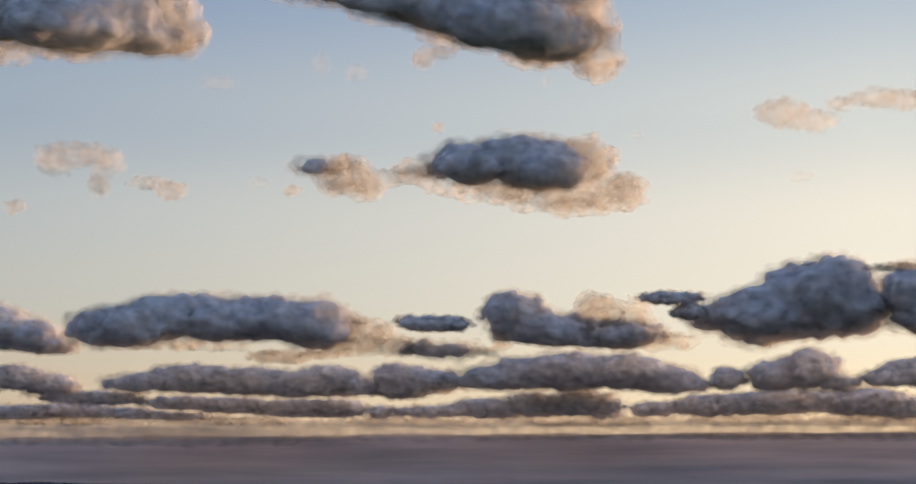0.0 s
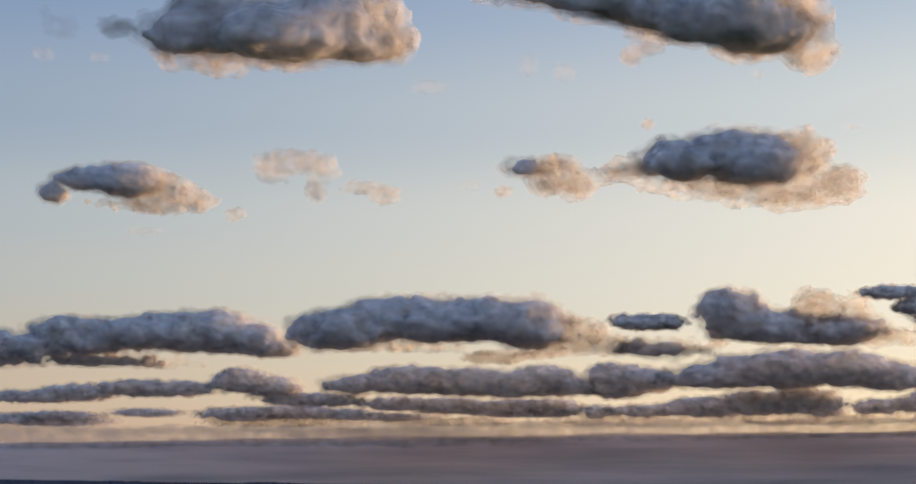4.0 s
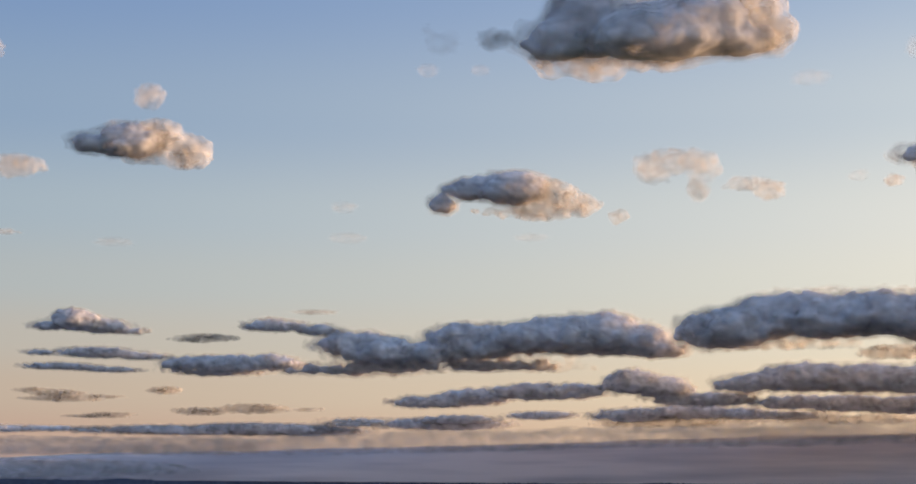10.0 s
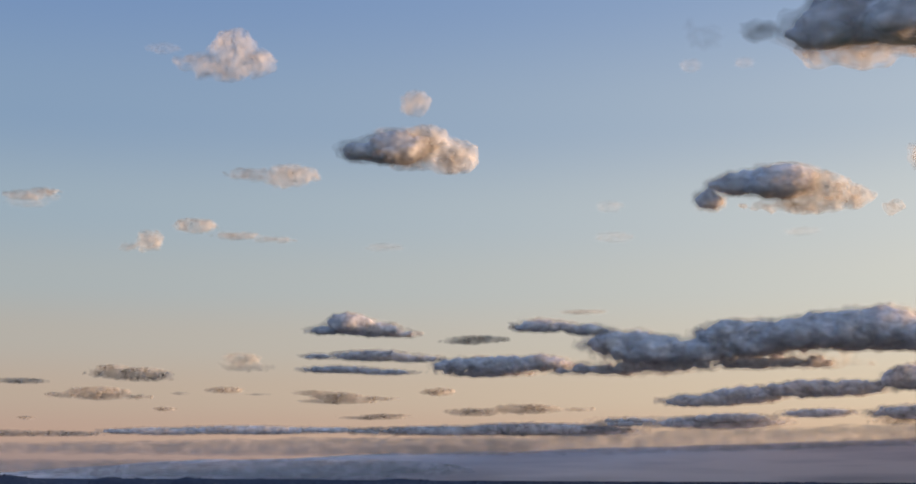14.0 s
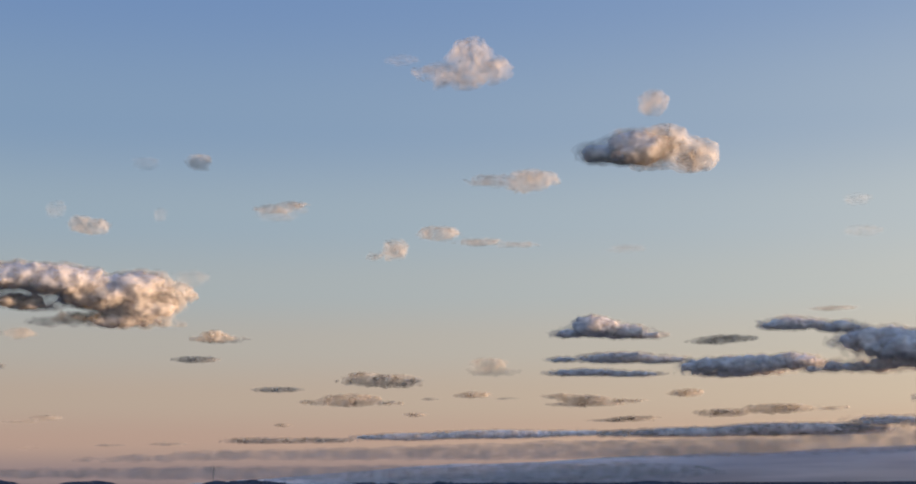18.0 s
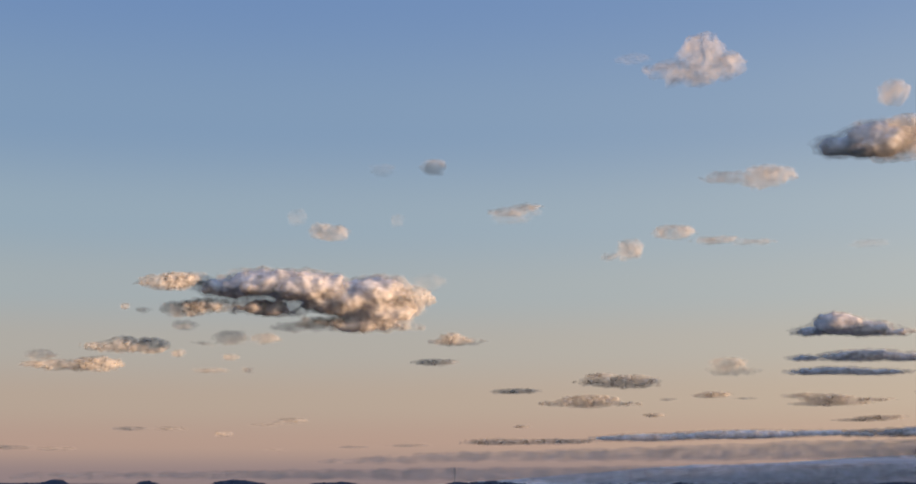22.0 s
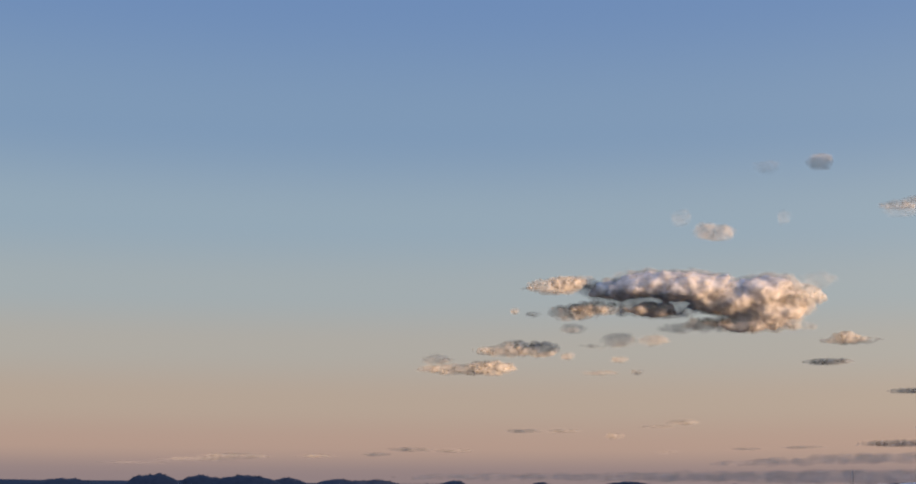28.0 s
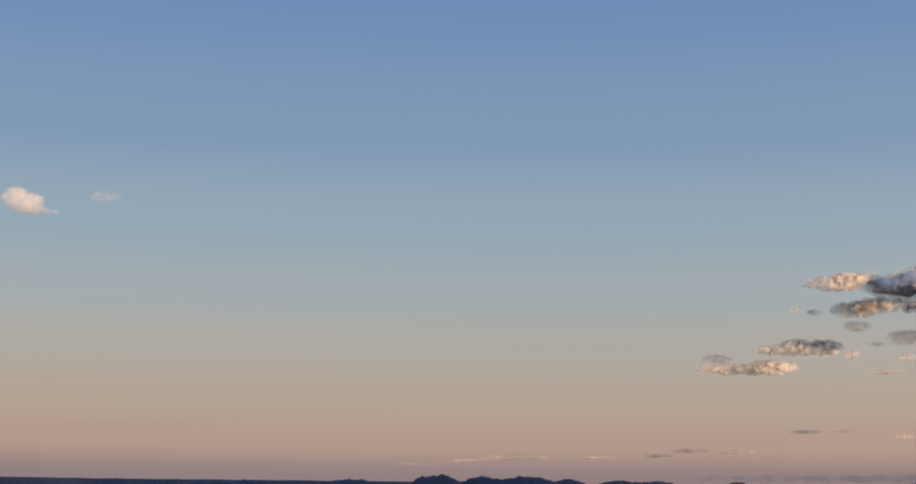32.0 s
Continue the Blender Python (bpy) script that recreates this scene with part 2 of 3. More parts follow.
ridge = obj("ridge", rv, rf, HAZY_WOOD)
for f in ridge.data.polygons:
    f.use_smooth = True
tagged(ridge, "long low wooded ridge, coloured dark blue for distance haze", "ridge", kind="structure")

hill(88.94, 1.09, 0.85, 4650)
hill(84.17, 1.12, 1.91, 4650)
hill(83.36, 1.18, 0.74, 4500)
hill(81.62, 1.16, 0.59, 4550)
hill(80.70, 1.21, 0.81, 4500)
hill(83.56, 1.14, 1.27, 4600)
hill(77.35, 1.27, 1.59, 4450)
hill(74.05, 1.46, 0.98, 4300)
hill(72.39, 1.39, 1.27, 4350)
hill(70.82, 1.42, 1.27, 4300)
hill(69.35, 1.37, 0.85, 4350)
hill(66.94, 1.34, 2.12, 4250)
hill(63.80, 1.29, 1.27, 4400)
hill(60.27, 1.31, 0.53, 4600)
hill(57.02, 1.28, 1.17, 4200)
hill(53.66, 1.20, 1.70, 4550)
hill(48.49, 1.21, 1.70, 4500)
hill(47.64, 1.18, 1.49, 4400)
hill(43.46, 1.11, 1.27, 4600)
hill(41.13, 1.12, 0.85, 4700)
hill(38.62, 1.10, 1.27, 4400)
hill(33.41, 1.04, 1.49, 4500)
hill(33.69, 1.06, 1.70, 4400)
hill(35.99, 1.00, 1.27, 4550)
hill(31.17, 0.99, 1.49, 4500)
hill(26.79, 0.92, 1.91, 4650)
hill(33.89, 0.99, 1.91, 4300)
hill(35.86, 0.94, 1.27, 4500)
hill(31.28, 0.96, 1.27, 4500)
hill(23.22, 0.93, 1.91, 4500)
hill(19.87, 0.93, 1.91, 4600)
hill(14.85, 0.92, 2.55, 4700)


# ---- the lattice mast on the ridge ----
def mast(az, el, dist):
    root = new("radio_mast")
    base = toward(az, 0) * dist
    foot = 45.0
    root.matrix_world = Matrix.Translation((base.x, base.y, foot)) @ pose(0, 0, 0, 0, 0, az)
    tall = dist * math.tan(radians(el)) + EYE - foot
    sides = [(math.cos(a) * 1.1, math.sin(a) * 1.1) for a in (0.3, 0.3 + 2.0944, 0.3 + 4.1888)]

    def bar(name, a, b, r):
        a, b = Vector(a), Vector(b)
        m = (b - a).to_track_quat("Z", "Y").to_matrix()
        v = [p + m @ Vector((math.cos(q * 1.0472) * r, math.sin(q * 1.0472) * r, 0)) for p in (a, b) for q in range(6)]
        f = [(q, (q + 1) % 6, 6 + (q + 1) % 6, 6 + q) for q in range(6)] + [(5, 4, 3, 2, 1, 0), (6, 7, 8, 9, 10, 11)]
        return obj(name, [tuple(p) for p in v], f, STEEL, root)

    for x, y in sides:
        bar("leg", (x, y, 0), (x, y, tall * 0.92), 0.22)
    n = 14
    for k in range(n):
        z0, z1 = tall * 0.92 * k / n, tall * 0.92 * (k + 1) / n
        for q in range(3):
            (x0, y0), (x1, y1) = sides[q], sides[(q + 1) % 3]
            bar("brace", (x0, y0, z0), (x1, y1, z1), 0.1)
    bar("antenna", (0, 0, tall * 0.9), (0, 0, tall), 0.3)
    bar("crosshead", (-1.8, 0, tall * 0.9), (1.8, 0, tall * 0.9), 0.35)
    return tagged(root, "thin steel lattice radio mast standing on the ridge", "mast")


mast(49.35, 1.70, 3700)


# ---- clouds ----
PX = math.degrees(1 / 2700.0)


def placed(az, el, dist, p):
    """Points given in degrees round a cloud's middle, as metres from it."""
    a, e = np.radians(az + p[:, 0] / math.cos(radians(el))), np.radians(el + p[:, 1])
    r = dist * (1 + np.radians(p[:, 2]))
    c = np.stack([-np.sin(a) * np.cos(e) * r, np.cos(a) * np.cos(e) * r, np.sin(e) * r], 1)
    return c - np.array(toward(az, el)) * dist


def skin(field, org, step):
    """The closed surface where a field on a grid passes through nought: points and quads."""
    inside = field > 0
    nx, ny, nz = (q - 1 for q in field.shape)
    corners = [(x, y, z) for x in (0, 1) for y in (0, 1) for z in (0, 1)]
    total = sum(inside[x:x + nx, y:y + ny, z:z + nz].astype(np.int8) for x, y, z in corners)
    cell = np.argwhere((total > 0) & (total < 8))
    index = np.full((nx, ny, nz), -1, np.int64)
    index[tuple(cell.T)] = np.arange(len(cell))
    at = {c: field[tuple((cell + c).T)] for c in corners}
    acc, num = np.zeros((len(cell), 3)), np.zeros(len(cell))
    for a in corners:
        for k in range(3):
            if a[k]:
                continue
            b = tuple(1 if q == k else a[q] for q in range(3))
            hit = (at[a] > 0) != (at[b] > 0)
            t = np.where(hit, at[a] / np.where(hit, at[a] - at[b], 1.0), 0.0)
            p = np.tile(np.array(a, float), (len(cell), 1))
            p[:, k] += t
            acc += p * hit[:, None]
            num += hit
    verts = (cell + acc / num[:, None]) * step + org
    quads = []
    for k in range(3):
        u, v = (k + 1) % 3, (k + 2) % 3
        lo = [slice(1, -1)] * 3
        hi = [slice(1, -1)] * 3
        lo[k], hi[k] = slice(0, -1), slice(1, None)
        e = np.argwhere(inside[tuple(lo)] != inside[tuple(hi)])
        e[:, u] += 1
        e[:, v] += 1
        out = inside[tuple(e.T)]
        around = []
        for du, dv in ((-1, -1), (0, -1), (0, 0), (-1, 0)):
            c = e.copy()
            c[:, u] += du
            c[:, v] += dv
            around.append(index[tuple(c.T)])
        q = np.stack(around, 1)
        quads.append(np.where(out[:, None], q, q[:, ::-1]))
    return verts, np.concatenate(quads)


def lumps(verts, quads):
    """The separate lumps of a surface, without the smallest crumbs."""
    mark = np.arange(len(verts))
    while True:
        least = mark[quads].min(1)
        was = mark.copy()
        np.minimum.at(mark, quads.ravel(), np.repeat(least, 4))
        mark = mark[mark]
        if (mark == was).all():
            break
    of = mark[quads[:, 0]]
    keys, counts = np.unique(of, return_counts=True)
    for key, count in zip(keys, counts):
        if count >= 60 or count == counts.max():
            own = quads[of == key]
            used, back = np.unique(own, return_inverse=True)
            yield verts[used], back.reshape(-1, 4)


def finer(verts, quads):
    """Each quad cut into four."""
    n = len(verts)
    e = np.stack([quads, np.roll(quads, -1, 1)], 2).reshape(-1, 2)
    e.sort(axis=1)
    key, back = np.unique(e[:, 0] * n + e[:, 1], return_inverse=True)
    mid = (verts[key // n] + verts[key % n]) / 2
    back = back.reshape(-1, 4) + n
    centre = n + len(mid) + np.arange(len(quads))
    out = [np.stack([quads[:, k], back[:, k], centre, back[:, k - 1]], 1) for k in range(4)]
    return np.concatenate([verts, mid, verts[quads].mean(1)]), np.concatenate(out)


def outward(verts, quads):
    """Unit normals at the points."""
    f = np.cross(verts[quads[:, 2]] - verts[quads[:, 0]], verts[quads[:, 3]] - verts[quads[:, 1]])
    n = np.stack([np.bincount(quads.ravel(), np.repeat(f[:, c], 4), len(verts)) for c in range(3)], 1)
    return n / np.maximum(np.linalg.norm(n, axis=1), 1e-12)[:, None]


def cloud_field(lobes, rough, salt, stretch, flat, deep):
    """How far inside the cloud each point of a grid lies: lobes run together, with uneven edges. Degrees: to the right, up, away."""
    L = np.array([(*q, 1.0)[:5] for q in lobes])
    thin = np.clip(L[:, 4] * 1.4, 0.45, 1.0)
    depth = np.minimum(L[:, 2], L[:, 3] * deep) * thin
    rnd = np.random.default_rng(salt)
    shift = rnd.uniform(-0.35, 0.35, len(L)) * depth
    scale = float(np.average(L[:, 3], weights=L[:, 2] * L[:, 3]))
    cell = max(1.9 * PX, 0.105 * scale)
    step = np.array([cell * min(stretch, 1.6), cell, cell * 1.4])
    amp = rough * scale
    ext = np.stack([L[:, 2], L[:, 3], depth], 1)
    mid = np.stack([L[:, 0], L[:, 1], shift], 1)
    room = amp * 1.3 + 0.3 * scale + 2 * step
    org = (mid - ext).min(0) - room
    size = np.ceil(((mid + ext).max(0) + room - org) / step).astype(int) + 1
    g = np.stack(np.meshgrid(*[org[c] + step[c] * np.arange(size[c]) for c in range(3)], indexing="ij"), -1).reshape(-1, 3)
    soft = 0.10 * scale
    field = np.zeros(len(g))
    for k in range(len(L)):
        d = (g - mid[k]) / ext[k]
        d[:, 1] = np.where(d[:, 1] < 0, d[:, 1] * flat, d[:, 1])
        own = (1 - np.sqrt((d * d).sum(1))) * min(L[k, 3], depth[k] * 1.2)
        field += np.exp(np.clip(own / soft, -60, 60))
    field = soft * np.log(np.maximum(field, 1e-26))
    near = np.abs(field) < 1.4 * amp + 0.3 * scale
    q = g[near] / (scale * stretch, scale, scale)
    field[near] += amp * (0.75 * slope_noise(q * 1.1 + 3.7, salt * 9) + 0.55 * slope_noise(q @ TWIST * 2.3, salt * 9 + 1) + 0.1)
    return field.reshape(size), org, step, scale


def body_shape(grid, rough, salt, stretch, swell=0.0, coarse=False):
    """The surface of a cloud; unless coarse it swells into billows at ever smaller sizes."""
    field, org, step, scale = grid
    cell = step[1]
    verts, quads = skin(field + (swell - 0.13) * scale, org, step)
    if coarse or not len(quads):
        return verts, quads
    if cell > 2.4 * PX:
        verts, quads = finer(verts, quads)
    wave, turn = 0.8, TWIST
    for octave in range(4):
        if wave * scale < 3.0 * PX:
            break
        nor = outward(verts, quads)
        turn = turn @ TWIST
        bump = np.abs(slope_noise(verts / (scale * min(stretch, 1.4), scale, scale) @ turn / wave, salt * 9 + 3 + octave)) - 0.25
        calm = np.clip(1.0 + 0.9 * nor[:, 1], 0.35, 1.0)
        verts = verts + nor * (bump * calm * wave * scale * min(0.3, 0.7 * rough) * (1, 0.8, 0.45, 0.25)[octave])[:, None]
        wave *= 0.5
    return verts, quads


def body_mesh(name, az, el, dist, verts, quads, mat):
    me = bpy.data.meshes.new(name)
    co = placed(az, el, dist, verts * (-1, 1, 1))
    f = np.cross(co[quads[:, 2]] - co[quads[:, 0]], co[quads[:, 3]] - co[quads[:, 1]])
    if (f * (co[quads].mean(1) - co.mean(0))).sum() < 0:
        quads = quads[:, ::-1]
    n = len(quads)
    me.vertices.add(len(co))
    me.vertices.foreach_set("co", co.astype(np.float32).ravel())
    me.loops.add(4 * n)
    me.loops.foreach_set("vertex_index", np.ascontiguousarray(quads).astype(np.int32).ravel())
    me.polygons.add(n)
    me.polygons.foreach_set("loop_start", np.arange(0, 4 * n, 4, dtype=np.int32))
    me.polygons.foreach_set("use_smooth", np.full(n, mat is BODY))
    me.materials.append(mat)
    me.update(calc_edges=True)
    return me


COUNT = [0]


def cloud(label, az, el, dist, opacity, rough, lobes, name="cloud", stretch=1.25, flat=1.35, group="clouds of the evening sky", deep=1.8):
    """Lobes: degrees to the left, up, half-width, half-height and how dense; the dense ones make the body, the thin ones sunlit veils."""
    COUNT[0] += 1
    salt = COUNT[0]
    lobes = [(-a * math.cos(radians(el)), *rest) for a, *rest in lobes]
    root = new(name)
    root.location = toward(az, el) * dist
    small = max(q[3] for q in lobes) < 0.34
    dense = [q for q in lobes if (*q, 1.0)[4] >= 0.7] if opacity >= (1.0 if small else 0.5) else []
    thin = [q for q in lobes if q not in dense]
    shapes = []
    if dense:
        shapes.append(("body", BODY, dense, salt, flat, -0.12 if small else 0.0, False))
        for swell, mat in ((0.02, FRINGE), (0.14, FRINGE), (0.26, WISP)) if small else ((0.05, FRINGE), (0.15, FRINGE), (0.25, WISP)):
            shapes.append(("fringe", mat, dense, salt, flat, swell, True))
    if thin:
        mat = BANK if name == "cloud_bank" else SHELL if opacity >= 0.5 else WISP if opacity >= 0.27 else FAINT
        for swell in (-0.36, -0.22, -0.08, 0.06) if opacity >= 0.2 else (-0.2, -0.05, 0.08):
            shapes.append(("veil", mat, thin, salt + 40, 1.0, swell, True))
    grids = {}
    for part_name, mat, which, seed, base, swell, coarse in shapes:
        if seed not in grids:
            grids[seed] = cloud_field(which, min(rough, 0.42 if coarse else 0.5), seed, stretch, base, deep)
        verts, quads = body_shape(grids[seed], min(rough, 0.55), seed, stretch, swell, coarse)
        for points, faces in (lumps(verts, quads) if part_name == "body" and len(quads) else [(verts, quads)]):
            if len(faces):
                piece = new(part_name, body_mesh(part_name, az, el, dist, points, faces, mat))
                piece.parent = root
                if part_name != "body":
                    piece["kind"] = "stuff"
    return tagged(root, label, "cloud", group)


def bank(label, az, el, dist, opacity, lobes):
    """Long flat layers of stratus, thin enough to let some sky by."""
    return cloud(label, az, el, dist, opacity, 0.35, [(*q, 0.5) for q in lobes], "cloud_bank", 3.5, 1.0, "cloud banks on the horizon", 3.0)


cloud("broad grey cumulus with golden underside high in the sky", 14.51, 16.80, 2518, 0.8, 0.29, [(3.56, -0.08, 1.40, 0.95), (2.24, 0.63, 1.78, 1.64), (0.06, 0.12, 2.80, 1.27), (-2.53, -0.10, 2.04, 0.95), (-3.73, 0.63, 1.15, 1.27, 0.50), (-1.91, 0.82, 1.53, 1.06), (2.26, -0.87, 1.78, 0.53, 0.35), (0.08, -0.79, 1.78, 0.37, 0.35), (4.23, -0.76, 0.46, 0.42, 0.30), (-4.26, 0.40, 1.02, 0.95, 0.40)])
cloud("slanting grey cloud band with glowing cream edge", -1.47, 17.56, 2402, 0.76, 0.29, [(5.77, 0.96, 2.04, 0.58), (3.78, 0.75, 2.29, 0.69), (1.57, 0.40, 2.29, 1.06), (-0.41, -0.10, 2.29, 1.22), (-2.16, -0.67, 1.91, 1.06), (-3.68, -1.47, 1.15, 0.74, 0.35), (-3.48, -0.32, 1.07, 1.19, 0.40), (-1.08, 0.86, 2.55, 1.06), (-3.50, 0.93, 0.76, 1.06, 0.40), (1.13, -0.37, 2.29, 0.66, 0.30), (3.56, 0.24, 2.04, 0.48, 0.35), (-1.50, -1.22, 1.53, 0.58, 0.35)])
cloud("ragged grey cumulus with golden sunward flank", -0.46, 11.97, 3585, 0.76, 0.34, [(4.77, 0.06, 1.15, 0.80, 0.55), (3.90, -0.39, 0.84, 0.53, 0.40), (5.85, 0.25, 0.56, 0.37), (2.50, 0.05, 0.76, 0.32, 0.50), (1.85, 0.23, 0.97, 0.48, 0.60), (0.12, 0.42, 1.53, 0.85), (-1.62, 0.65, 1.58, 0.95), (-2.70, 0.31, 1.78, 1.11), (-4.32, 0.56, 1.17, 1.01, 0.45), (-5.49, -0.51, 1.07, 0.72, 0.40), (-3.98, -0.81, 2.29, 0.64, 0.35), (-1.40, -0.47, 1.78, 0.58, 0.40), (0.55, -0.36, 1.27, 0.32, 0.40)])
cloud("pale peach cloud puff with hollow middle", 13.56, 12.09, 3547, 0.41, 0.7, [(1.08, 0.10, 0.81, 0.58), (0.17, 0.30, 1.02, 0.53), (-0.76, 0.20, 0.64, 0.53), (-0.49, -0.60, 0.46, 0.48)])
cloud("pale peach cloud puff with trailing tail", 10.89, 11.41, 3629, 0.38, 0.7, [(0.42, 0.12, 0.71, 0.27), (-0.42, -0.12, 0.56, 0.37)])
cloud("pale cream cloud puff near the sun", -12.46, 13.85, 3082, 0.38, 0.7, [(0.51, 0.23, 1.02, 0.53), (-0.62, -0.13, 0.76, 0.42), (0.11, -0.10, 0.76, 0.32)])
cloud("long pale cream wisp near the sun", -15.71, 14.29, 2984, 0.34, 0.7, [(0.45, 0.12, 1.02, 0.37), (-0.56, -0.04, 1.02, 0.37), (-1.57, -0.07, 1.02, 0.32), (1.68, -0.01, 0.56, 0.27)])
cloud("faint cream wisp in the clear sky", -12.49, 11.78, 3608, 0.2, 0.8, [(0.00, 0.00, 0.51, 0.21)])
cloud("thin white wisp in the clear sky", 5.18, 16.01, 2649, 0.24, 0.8, [(0.00, 0.00, 0.36, 0.42)])
cloud("thin white wisp in the clear sky", 3.82, 15.74, 2696, 0.24, 0.8, [(0.00, 0.00, 0.46, 0.34)])
cloud("pale cream wisp under a grey band", 0.98, 16.41, 2581, 0.4, 0.8, [(0.33, -0.09, 0.43, 0.42), (-0.33, 0.09, 0.56, 0.27)])
cloud("thin white wisp in the clear sky", -3.29, 15.45, 2749, 0.2, 0.8, [(0.00, 0.00, 0.23, 0.21)])
cloud("pale cream wisp in the clear sky", 6.13, 11.43, 3628, 0.28, 0.8, [(0.00, 0.00, 0.36, 0.24)])
cloud("faint white wisp in the clear sky", 7.31, 11.67, 3614, 0.16, 0.8, [(0.00, 0.00, 0.36, 0.21)])
cloud("small grey scrap of cloud", 0.75, 13.83, 3088, 0.28, 0.8, [(0.00, 0.00, 0.25, 0.24)])
cloud("faint grey wisp in the clear sky", 8.90, 15.21, 2795, 0.12, 0.8, [(0.00, 0.00, 0.71, 0.27)])
cloud("faint white wisp in the clear sky", -6.62, 13.44, 3180, 0.16, 0.8, [(0.00, 0.00, 0.31, 0.13)])
cloud("soft grey cumulus with orange sunward flank", 19.29, 11.02, 3653, 0.72, 0.29, [(3.14, -0.09, 0.56, 0.42), (2.07, 0.45, 1.07, 0.48), (0.55, 0.45, 1.27, 0.72), (-0.74, 0.12, 1.27, 0.74, 0.60), (-1.82, -0.10, 0.89, 0.45, 0.40), (-3.32, -0.54, 0.46, 0.27, 0.35), (0.12, -0.30, 1.78, 0.32, 0.35)])
cloud("faint pink wisp in the clear sky", 26.09, 10.85, 3663, 0.18, 0.8, [(0.00, 0.00, 0.51, 0.21)])
cloud("faint pink wisp in the clear sky", 25.96, 9.73, 3738, 0.16, 0.8, [(0.00, 0.00, 0.66, 0.21)])
cloud("faint peach wisp in the clear sky", 19.20, 9.77, 3735, 0.2, 0.8, [(0.00, 0.00, 0.66, 0.16)])
cloud("faint grey wisp in the clear sky", 34.42, 9.36, 3765, 0.18, 0.8, [(0.00, 0.00, 0.71, 0.13)])
cloud("grey and cream cumulus with ragged dark end", 33.40, 12.79, 3348, 0.72, 0.29, [(1.77, 0.03, 0.89, 0.45), (0.55, 0.14, 1.27, 0.74), (-0.48, 0.29, 1.02, 0.85, 0.60), (-1.43, -0.08, 1.09, 0.66, 0.45), (-0.40, -0.39, 1.27, 0.29, 0.45)])
cloud("small peach cloud puff in the clear sky", 33.29, 14.65, 2907, 0.45, 0.7, [(0.00, 0.00, 0.56, 0.45)])
cloud("pale white wisp in the clear sky", 22.77, 17.02, 2483, 0.24, 0.8, [(-0.31, -0.23, 0.64, 0.45), (0.31, 0.23, 0.31, 0.27)])
cloud("pale white wisp in the clear sky", 20.48, 16.93, 2497, 0.36, 0.8, [(0.00, 0.00, 0.69, 0.40)])
cloud("faint white wisp in the clear sky", 23.01, 15.83, 2681, 0.12, 0.8, [(0.00, 0.00, 0.41, 0.24)])
cloud("faint white wisp in the clear sky", 21.03, 15.84, 2679, 0.12, 0.8, [(0.00, 0.00, 0.36, 0.21)])
cloud("pale pink wedge-shaped cloud", 39.99, 16.08, 2637, 0.45, 0.55, [(0.04, 0.41, 0.81, 0.64), (0.57, -0.30, 1.40, 0.53), (-0.62, -0.11, 0.87, 0.53)])
cloud("faint pink wisp in the clear sky", 42.61, 16.33, 2594, 0.1, 0.8, [(0.00, 0.00, 0.61, 0.21)])
cloud("long pale pink wisp", 38.33, 11.88, 3602, 0.3, 0.7, [(0.75, 0.07, 1.15, 0.24), (-0.54, 0.09, 0.97, 0.37), (-0.22, -0.16, 0.71, 0.24)])
cloud("faint pink wisp in the clear sky", 46.87, 10.80, 3667, 0.22, 0.8, [(0.35, -0.12, 0.81, 0.24), (-0.35, 0.12, 0.46, 0.19)])
cloud("pale pink streak of cloud", 39.79, 9.79, 3734, 0.3, 0.7, [(1.49, 0.26, 0.81, 0.27), (-0.11, -0.07, 0.97, 0.16), (-1.38, -0.19, 0.76, 0.11)])
cloud("small pink cloud puff in the clear sky", 43.25, 9.34, 3766, 0.38, 0.7, [(-0.36, 0.12, 0.48, 0.40), (0.36, -0.12, 0.38, 0.13)])
cloud("faint grey wisp in the clear sky", 34.34, 9.46, 3757, 0.16, 0.8, [(0.00, 0.00, 0.64, 0.11)])
cloud("faint grey wisp in the clear sky", 51.98, 12.42, 3450, 0.22, 0.8, [(0.00, 0.00, 0.51, 0.24)])
cloud("small greyish pink puff", 50.09, 12.53, 3419, 0.32, 0.8, [(0.00, 0.00, 0.51, 0.29)])
cloud("faint pink streak in the clear sky", 47.03, 10.97, 3656, 0.28, 0.8, [(0.35, -0.08, 0.71, 0.19), (-0.35, 0.08, 0.56, 0.16)])
cloud("pale pink ragged puff", 54.08, 10.21, 3705, 0.32, 0.8, [(-0.18, -0.08, 0.76, 0.29), (0.18, 0.08, 0.41, 0.21)])
cloud("faint grey wisp in the clear sky", 55.12, 10.70, 3673, 0.12, 0.8, [(0.00, 0.00, 0.36, 0.29)])
cloud("faint grey wisp in the clear sky", 51.43, 10.63, 3678, 0.12, 0.8, [(0.00, 0.00, 0.25, 0.27)])
cloud("faint grey curled wisp", 50.35, 8.36, 3843, 0.24, 0.8, [(0.00, 0.00, 0.69, 0.32)])
